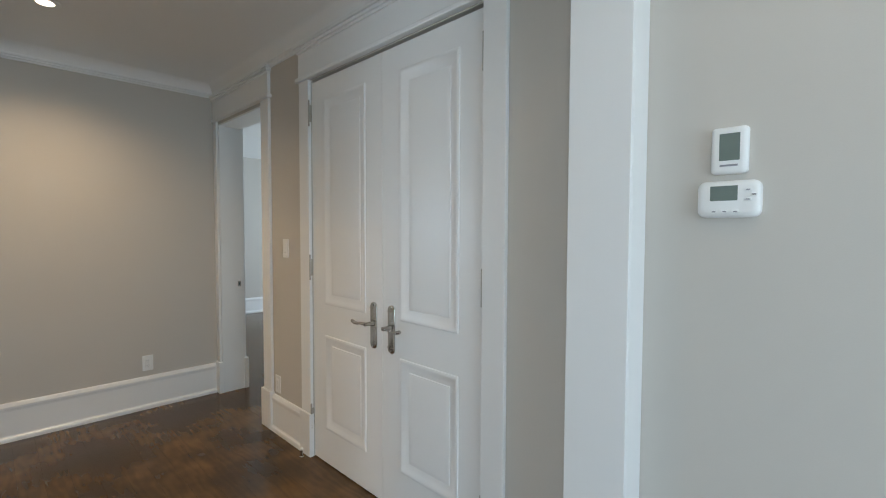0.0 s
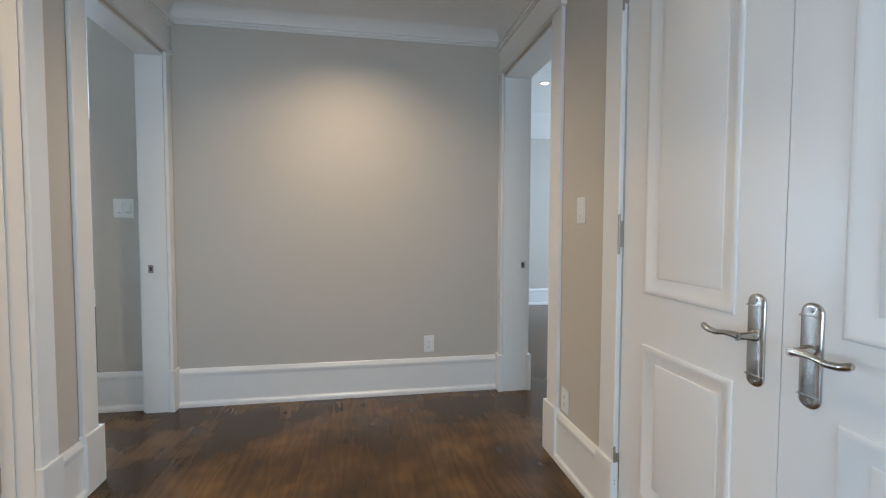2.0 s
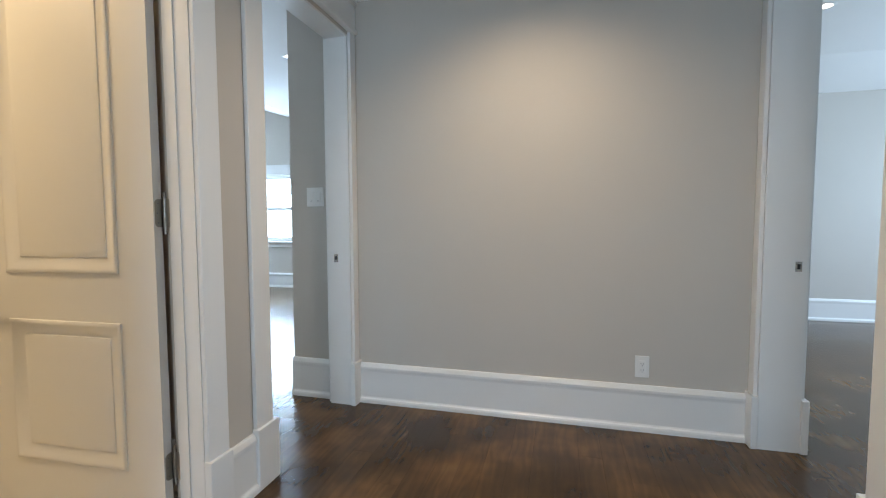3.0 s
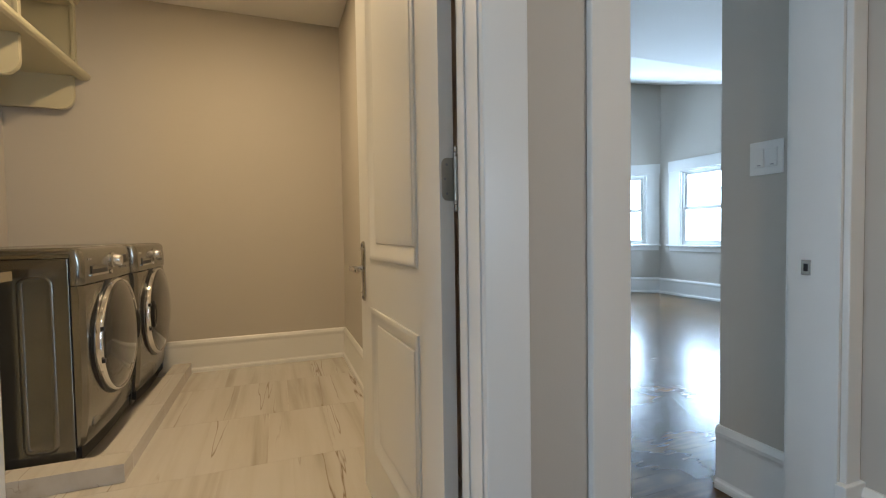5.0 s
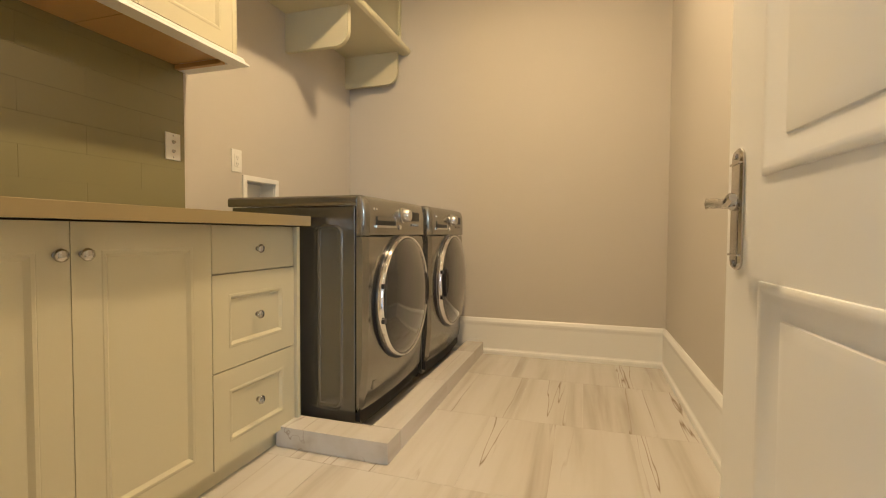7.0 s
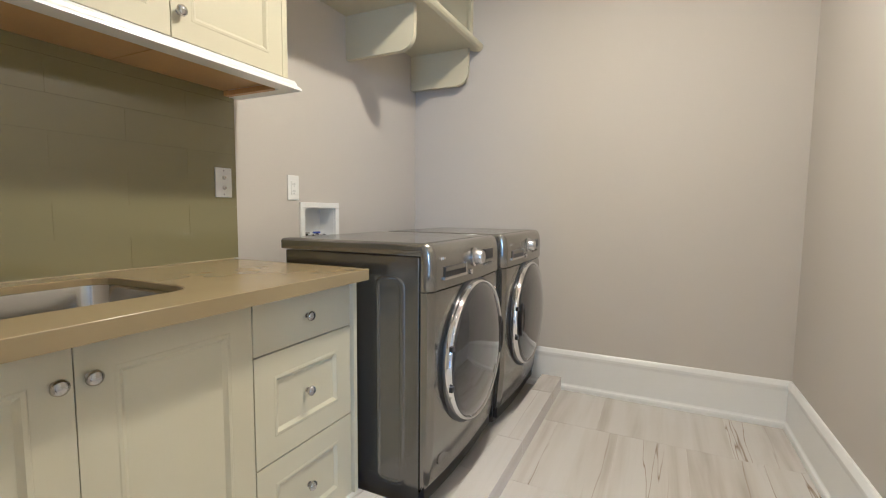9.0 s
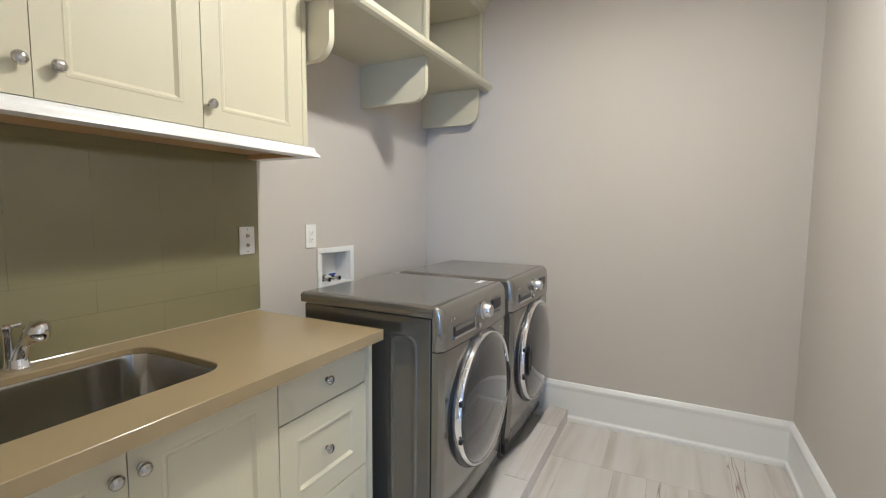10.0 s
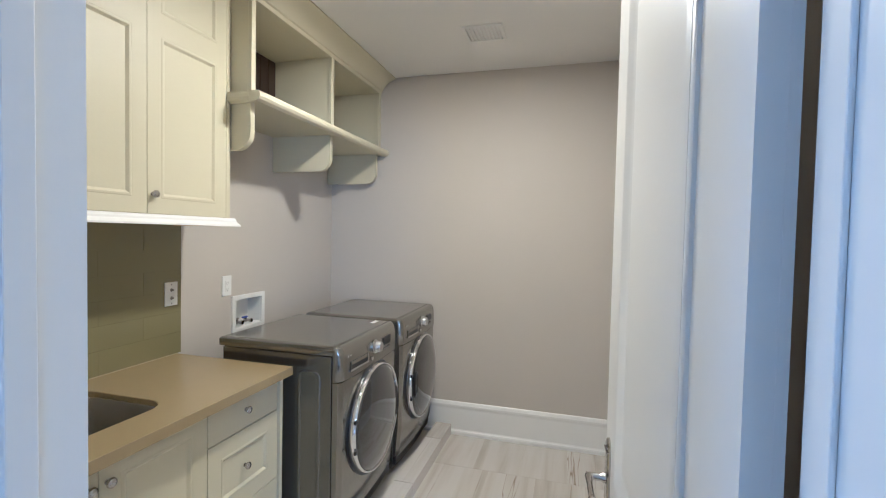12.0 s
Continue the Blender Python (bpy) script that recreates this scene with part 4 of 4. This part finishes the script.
part("shelf_edge", run(bmesh.new(), (SX1, UY + 0.022), (SX1, SF + 0.0095), (1, 0), [(0, 2.150), (0.016, 2.150), (0.026, 2.160), (0.030, 2.172), (0.030, 2.186), (0.026, 2.198), (0, 2.200)]), CREAM, su)
block("top_panel", (SX0, SX1, LS, SF - 0.02, 2.650, 2.668), CREAM, su)
block("back_panel", (SX0, SX1, LS + 0.001, LS + 0.008, 2.196, 2.650), CREAM, su)
for x0, x1 in ((SX1 - 0.020, SX1), (-2.960, -2.940), (SX0, SX0 + 0.020)):
    block("divider", (x0, x1, LS + 0.008, SF - 0.018, 2.196, 2.650), CREAM, su)
for x0, x1 in ((SX1 - 0.030, SX1), (-2.967, -2.932), (SX0, SX0 + 0.045)):
    block("face_stile", (x0, x1, SF - 0.018, SF + 0.002, 2.200, 2.650), CREAM, su, bevel=0.0015)
block("frieze", (SX0, SX1, SF - 0.020, SF + 0.004, 2.645, 2.768), CREAM, su, bevel=0.002)
part("crown", run(bmesh.new(), (SX0, SF + 0.004), (SX1, SF + 0.004), (0, 1), [(0, 2.668), (0.012, 2.672), (0.022, 2.695), (0.055, 2.730), (0.100, 2.752), (0.118, 2.760), (0.118, 2.769), (0, 2.769)]), CREAM, su, "", 40)


def bracket(x0, x1):
    y1, z0, r = SF - 0.004, 1.930, 0.085
    pts = [(LS, 2.159), (LS, z0)]
    pts += [(y1 - r + r * math.sin(radians(a)), z0 + r - r * math.cos(radians(a))) for a in range(0, 91, 10)]
    pts += [(y1, 2.159)]
    bm = rings(bmesh.new(), [[(x, y, z) for y, z in pts] for x in (x0, x1)], True, True)
    part("bracket", bm, CREAM, su, "curved support bracket", 40)


bracket(-2.222, -2.192)
bracket(-2.965, -2.935)
bracket(SX0 + 0.040, SX0 + 0.066)
gr = thing("slatted_panel", "dark brown slatted wood panel inside the cubby", "wood panel")
for k in range(9):
    x = -2.925 + 0.078 * k
    block("slat", (x, x + 0.070, LS + 0.009, LS + 0.024, 2.197, 2.640), WICKER, gr, bevel=0.003)

# ---- laundry: wall fittings ----


def plate(name, label, x, y, z, w, h, normal, kind):
    """A wall plate; normal is one of the four ways. kind: rocker, double, outlet, cable, blank."""
    p = thing(name, label, "wall plate")
    yaw = {(0, 1): 0, (0, -1): 180, (1, 0): -90, (-1, 0): 90}[normal]
    part("cover_plate", box(bmesh.new(), -w / 2, w / 2, 0, 0.006, -h / 2, h / 2, 0.0022), PLASTIC, p)
    n = 2 if kind == "double" else 1
    if kind in ("rocker", "double"):
        for k in range(n):
            cx = (k - (n - 1) / 2) * 0.046
            part("rocker", box(bmesh.new(), cx - 0.0165, cx + 0.0165, 0.004, 0.0095, -0.033, 0.033, 0.0015), PLASTIC, p)
            part("led", box(bmesh.new(), cx - 0.006, cx + 0.006, 0.0094, 0.0100, -0.027, -0.024), INK, p)
    elif kind == "outlet":
        part("receptacle", box(bmesh.new(), -0.0165, 0.0165, 0.004, 0.0085, -0.033, 0.033, 0.0015), PLASTIC, p)
        for cz in (-0.017, 0.017):
            for cx in (-0.006, 0.006):
                part("slot", box(bmesh.new(), cx - 0.0012, cx + 0.0012, 0.0083, 0.0089, cz - 0.004, cz + 0.005), INK, p)
            part("ground_hole", tube(bmesh.new(), (0, 0.0086, cz - 0.010), (0, 1, 0), 0.0025, 0.0008, 10), INK, p)
    elif kind == "cable":
        for cz in (-0.020, 0.020):
            part("socket", lathe(bmesh.new(), (0, 0.005, cz), (0, 1, 0), [(0.008, 0), (0.008, 0.003), (0.0055, 0.004), (0.0055, 0.011), (0.002, 0.011)], 14), NICKEL, p)
        for cz in (-0.047, 0.047):
            part("screw", tube(bmesh.new(), (0, 0.006, cz), (0, 1, 0), 0.003, 0.002, 10), INK, p)
    p.matrix_world = pose(x, y, z, 0, 0, yaw)
    return p


plate("wall_outlet", "white outlet plate above the washer box", -2.521, LS, 1.217, 0.072, 0.117, (0, 1), "outlet")
plate("cable_plate", "white plate with two cable sockets on the backsplash", -2.134, LS + 0.0085, 1.218, 0.074, 0.117, (0, 1), "cable")
plate("wall_outlet", "white outlet low on the closing hall wall", 0.994, YN, 0.350, 0.072, 0.117, (0, -1), "outlet")
plate("light_switch", "white slim dimmer switch beside the closet", XR, 2.382, 1.255, 0.074, 0.120, (-1, 0), "rocker")
plate("wall_outlet", "white outlet above the baseboard by the closet", XR, 2.515, 0.330, 0.072, 0.117, (-1, 0), "outlet")
plate("double_switch", "white double light switch by the doorway", -0.945, YN, 1.290, 0.118, 0.120, (0, -1), "double")

wb = thing("washer_box", "white recessed washer supply box with blue valves", "supply box")
x0, x1, z0, z1 = -2.850, -2.560, 0.930, 1.150
bm = bmesh.new()
for d in ((x0, x1, LS, LS + 0.012, z1 - 0.028, z1), (x0, x1, LS, LS + 0.012, z0, z0 + 0.028), (x0, x0 + 0.030, LS, LS + 0.012, z0 + 0.028, z1 - 0.028), (x1 - 0.030, x1, LS, LS + 0.012, z0 + 0.028, z1 - 0.028)):
    box(bm, *d, bevel=0.002)
part("frame", bm, PLASTIC, wb)
bm = bmesh.new()
for d in ((-2.820, -2.590, 0.1655, 0.168, 0.958, 1.122), (-2.8195, -2.817, 0.168, LS, 0.958, 1.122), (-2.593, -2.5905, 0.168, LS, 0.958, 1.122),
          (-2.817, -2.593, 0.168, LS, 0.9585, 0.961), (-2.817, -2.593, 0.168, LS, 1.119, 1.1215)):
    box(bm, *d)
part("recess_lining", bm, PLASTIC, wb)
for cx, grip, note in ((-2.745, BLUE, "blue valve handle"), (-2.665, DULL, "grey metal valve handle")):
    bm = lathe(bmesh.new(), (cx, 0.205, 0.962), (0, 0, 1), [(0.013, 0), (0.013, 0.008), (0.009, 0.010), (0.009, 0.020), (0.012, 0.022), (0.012, 0.027)], 16)
    tube(bm, (cx, 0.232, 0.976), (0, 1, 0), 0.009, 0.045, 12)
    tube(bm, (cx, 0.251, 0.976), (0, 1, 0), 0.013, 0.012, 6)
    v = part("valve", bm, NICKEL, wb, "brass and nickel valve", 40)
    part("valve_handle", box(bmesh.new(), cx - 0.024, cx + 0.024, 0.198, 0.212, 0.988, 0.998, 0.003), grip, v, note)

tv = thing("ceiling_vent", "white square vent grille in the laundry ceiling", "ceiling vent")
bm = bmesh.new()
x0, x1, y0, y1, zc = -3.19, -2.97, 1.52, 1.76, ROOM_Z
for d in ((x0, x1, y0, y0 + 0.02, zc - 0.010, zc), (x0, x1, y1 - 0.02, y1, zc - 0.010, zc), (x0, x0 + 0.02, y0 + 0.02, y1 - 0.02, zc - 0.010, zc), (x1 - 0.02, x1, y0 + 0.02, y1 - 0.02, zc - 0.010, zc)):
    box(bm, *d, bevel=0.002)
part("frame", bm, PLASTIC, tv)
for k in range(9):
    y = y0 + 0.028 + k * 0.0215
    part("slat", box(bmesh.new(), x0 + 0.02, x1 - 0.02, y, y + 0.012, zc - 0.008, zc - 0.002), PLASTIC, tv)


def downlight(x, y, z, label):
    d = thing("recessed_light", label, "ceiling light", "recessed lights", (x, y, z))
    part("trim_ring", lathe(bmesh.new(), (0, 0, 0), (0, 0, -1), [(0.066, 0), (0.066, 0.003), (0.058, 0.006), (0.042, 0.004)], 32), PLASTIC, d, "", 40)
    part("lens", lathe(bmesh.new(), (0, 0, 0), (0, 0, -1), [(0.040, 0.004), (0.038, 0.0065), (0.02, 0.007)], 24), BULB, d, "glowing lamp lens")


downlight(0.41, 2.89, HALL_Z, "lit round white recessed light in the hall ceiling")
# Assumed fixture for the south fill lamp, never in view.
downlight(0.41, 1.1, HALL_Z, "lit round white recessed light in the hall ceiling")
downlight(-2.30, 1.62, ROOM_Z, "unseen lit round white recessed light in the laundry ceiling")
# Fixture added for the entry fill lamp; out of view.
downlight(-1.25, 1.75, ROOM_Z, "unseen lit round white recessed light in the laundry ceiling")
downlight(-2.02, 5.03, 2.75, "lit round white recessed light in the bedroom ceiling")
downlight(2.48, 5.17, 2.75, "lit round white recessed light in the bedroom ceiling")
downlight(0.85, -0.40, ROOM_Z, "lit round white recessed light in the landing ceiling")

# ---- landing wall: thermostat and humidity control ----
th = thing("thermostat", "white oblong thermostat with a grey display", "thermostat")
bm = bmesh.new()
loops = []
for inset, d in ((0.002, 0), (0, 0.004), (0, 0.018), (0.006, 0.026), (0.014, 0.028)):
    loops.append([(p[0], d, p[1]) for p in [(q[0], q[1]) for q in rounded(-0.071 + inset, 0.071 - inset, -0.0475 + inset, 0.0475 - inset, 0.020, 0)]])
rings(bm, loops, True, True)
part("case", bm, PLASTIC, th, "", 50)
part("display", box(bmesh.new(), -0.022, 0.040, 0.0275, 0.0292, -0.004, 0.034, 0.0008), LCD, th, "grey-green display")
for dx, dz in ((0.030, -0.032), (0.006, -0.032), (-0.018, -0.032), (-0.044, 0.022), (-0.044, -0.002), (-0.057, 0.010)):
    part("button", box(bmesh.new(), dx - 0.008, dx + 0.008, 0.0275, 0.0300, dz - 0.004, dz + 0.004, 0.0015), PLASTIC, th)
    part("button_mark", box(bmesh.new(), dx - 0.004, dx + 0.004, 0.0299, 0.0303, dz - 0.0015, dz + 0.0015), INK, th)
th.matrix_world = pose(XR, -0.094, 1.460, 0, 0, 90)
hc = thing("humidity_control", "white upright wall control with a grey display", "wall control")
bm = bmesh.new()
loops = []
for inset, d in ((0.002, 0), (0, 0.003), (0, 0.016), (0.006, 0.022), (0.012, 0.023)):
    loops.append([(p[0], d, p[1]) for p in rounded(-0.041 + inset, 0.041 - inset, -0.060 + inset, 0.060 - inset, 0.010, 0)])
rings(bm, loops, True, True)
part("case", bm, PLASTIC, hc, "", 50)
part("display", box(bmesh.new(), -0.024, 0.022, 0.0225, 0.0242, -0.026, 0.043, 0.0008), LCD, hc, "grey-green display")
part("print_bar", box(bmesh.new(), -0.020, 0.020, 0.0228, 0.0236, -0.041, -0.036), INK, hc)
hc.matrix_world = pose(XR, -0.093, 1.585, 0, 0, 90)

# ---- windows ----


def window(name, label, w, m):
    """A double-hung window, w wide and 1.14 high, in an opening whose room face is y = 0; the room is at y > 0."""
    t = thing(name, label, "window")
    h, zb = 1.14, 0.80
    bm = bmesh.new()
    for d in ((0, 0.035, -0.10, -0.03, zb, zb + h), (w - 0.035, w, -0.10, -0.03, zb, zb + h), (0.035, w - 0.035, -0.10, -0.03, zb + h - 0.035, zb + h), (0.035, w - 0.035, -0.10, -0.03, zb, zb + 0.03)):
        box(bm, *d, bevel=0.002)
    part("window_frame", bm, TRIM, t)
    bm = bmesh.new()
    for d in ((0.0, 0.012, -0.03, 0.0, zb, zb + h), (w - 0.012, w, -0.03, 0.0, zb, zb + h), (0.012, w - 0.012, -0.03, 0.0, zb + h - 0.012, zb + h)):
        box(bm, *d)
    part("reveal", bm, TRIM, t)
    for k, (z0, z1, y) in enumerate(((zb + 0.03, zb + h * 0.5, -0.058), (zb + h * 0.5 - 0.02, zb + h - 0.035, -0.088))):
        bm = bmesh.new()
        for d in ((0.035, 0.075, y, y + 0.028, z0, z1), (w - 0.075, w - 0.035, y, y + 0.028, z0, z1), (0.075, w - 0.075, y, y + 0.028, z0, z0 + 0.04), (0.075, w - 0.075, y, y + 0.028, z1 - 0.035, z1)):
            box(bm, *d, bevel=0.002)
        sash = part("sash", bm, TRIM, t)
        g = part("pane", box(bmesh.new(), 0.075, w - 0.075, y + 0.012, y + 0.016, z0 + 0.04, z1 - 0.035), PANE, sash)
        g.visible_shadow = False
        if k:
            part("glazing_bar", box(bmesh.new(), 0.075, w - 0.075, y + 0.008, y + 0.022, (z0 + z1) / 2 - 0.008, (z0 + z1) / 2 + 0.008), TRIM, sash)
    for x0, x1 in ((-0.20, -0.004), (w + 0.004, w + 0.20)):
        part("casing_leg", box(bmesh.new(), x0, x1, 0, 0.022, zb - 0.002, zb + h + 0.004, 0.003), TRIM, t)
    part("casing_head", box(bmesh.new(), -0.21, w + 0.21, 0, 0.026, zb + h + 0.004, zb + h + 0.17, 0.003), TRIM, t)
    part("window_sill", box(bmesh.new(), -0.22, w + 0.22, -0.03, 0.055, zb - 0.030, zb - 0.002, 0.006), TRIM, t)
    part("apron", box(bmesh.new(), -0.19, w + 0.19, 0, 0.018, zb - 0.10, zb - 0.030, 0.003), TRIM, t)
    t.matrix_world = m
    return t


window("window_1", "white double-hung bedroom window, shut", 1.32, pose(-3.80, 7.87, 0, 0, 0, 180))
window("window_2", "white double-hung bay window, shut", 0.90, pose(-5.5, 7.9, 0, 0, 0, 231.6) @ pose(0.24, 0, 0))

# floor door stop by the closet
stop = thing("door_stop", "small nickel floor door stop with a white tip", "door stop")
part("post", lathe(bmesh.new(), (1.455, 2.092, 0.0), (0, 0, 1), [(0.013, 0), (0.013, 0.004), (0.008, 0.007), (0.008, 0.045)], 16), NICKEL, stop, "", 40)
part("rubber_tip", lathe(bmesh.new(), (1.455, 2.092, 0.044), (0, 0, 1), [(0.009, 0), (0.010, 0.004), (0.010, 0.010), (0.006, 0.014)], 16), PLASTIC, stop, "white rubber tip", 40)

# ---- floors: boards and tiles ----
floor = structure("floor", [(*r, -0.0158, -0.0140) for r in ROOMS], JOINT, "dark-stained oak board floor")
rng = random.Random(7)
rest = bmesh.new()
W = 0.108
x = -6.9
while x < 5.24:
    spans = []
    mid = x + W / 2
    if mid < -3.85:
        spans = [(2.5, 8.0)]
    elif mid < -2.4:
        spans = [(2.6, 8.0)]
    elif mid < -0.74:
        spans = [(-3.1, 0.16), (2.6, 8.0)]
    elif mid < 1.73:
        spans = [(-3.1, 7.9)]
    else:
        spans = [(2.3, 7.05)]
    for a, b in spans:
        y = a - rng.uniform(0, 1.2)
        while y < b:
            n = y + rng.uniform(0.9, 2.0)
            y0, y1 = max(a, y), min(b, n)
            if y1 - y0 > 0.02:
                dims = (x + 0.0003, x + W - 0.0003, y0 + 0.0003, y1 - 0.0003, -0.0135, rng.uniform(-0.0002, 0.0))
                if -0.9 < mid < 1.8 and y1 > -0.5 and y0 < 3.8:
                    block("plank", dims, OAK, floor)
                else:
                    box(rest, *dims)
            y = n
    x += W
tagged(part("far_boards", rest, OAK, floor), kind="stuff")
tiles = tagged(block("floor_tiles", (LX, -0.742, LS, LN, -0.0158, -0.0012), TGROUT), "pale veined porcelain tile laundry floor", kind="structure")
xs = [LX, -3.23, -2.62, -2.01, -1.40, -0.742]
for k, (x0, x1) in enumerate(zip(xs, xs[1:])):
    y = (2.007 if k % 2 else 1.90) - 0.3 * 6
    while y < LN:
        y0, y1 = max(y, LS), min(y + 0.3, LN)
        if y1 - y0 > 0.02:
            block("tile", (x0 + 0.0007, x1 - 0.0007, y0 + 0.0007, y1 - 0.0007, -0.0125, 0.0), TILE, tiles)
        y += 0.3
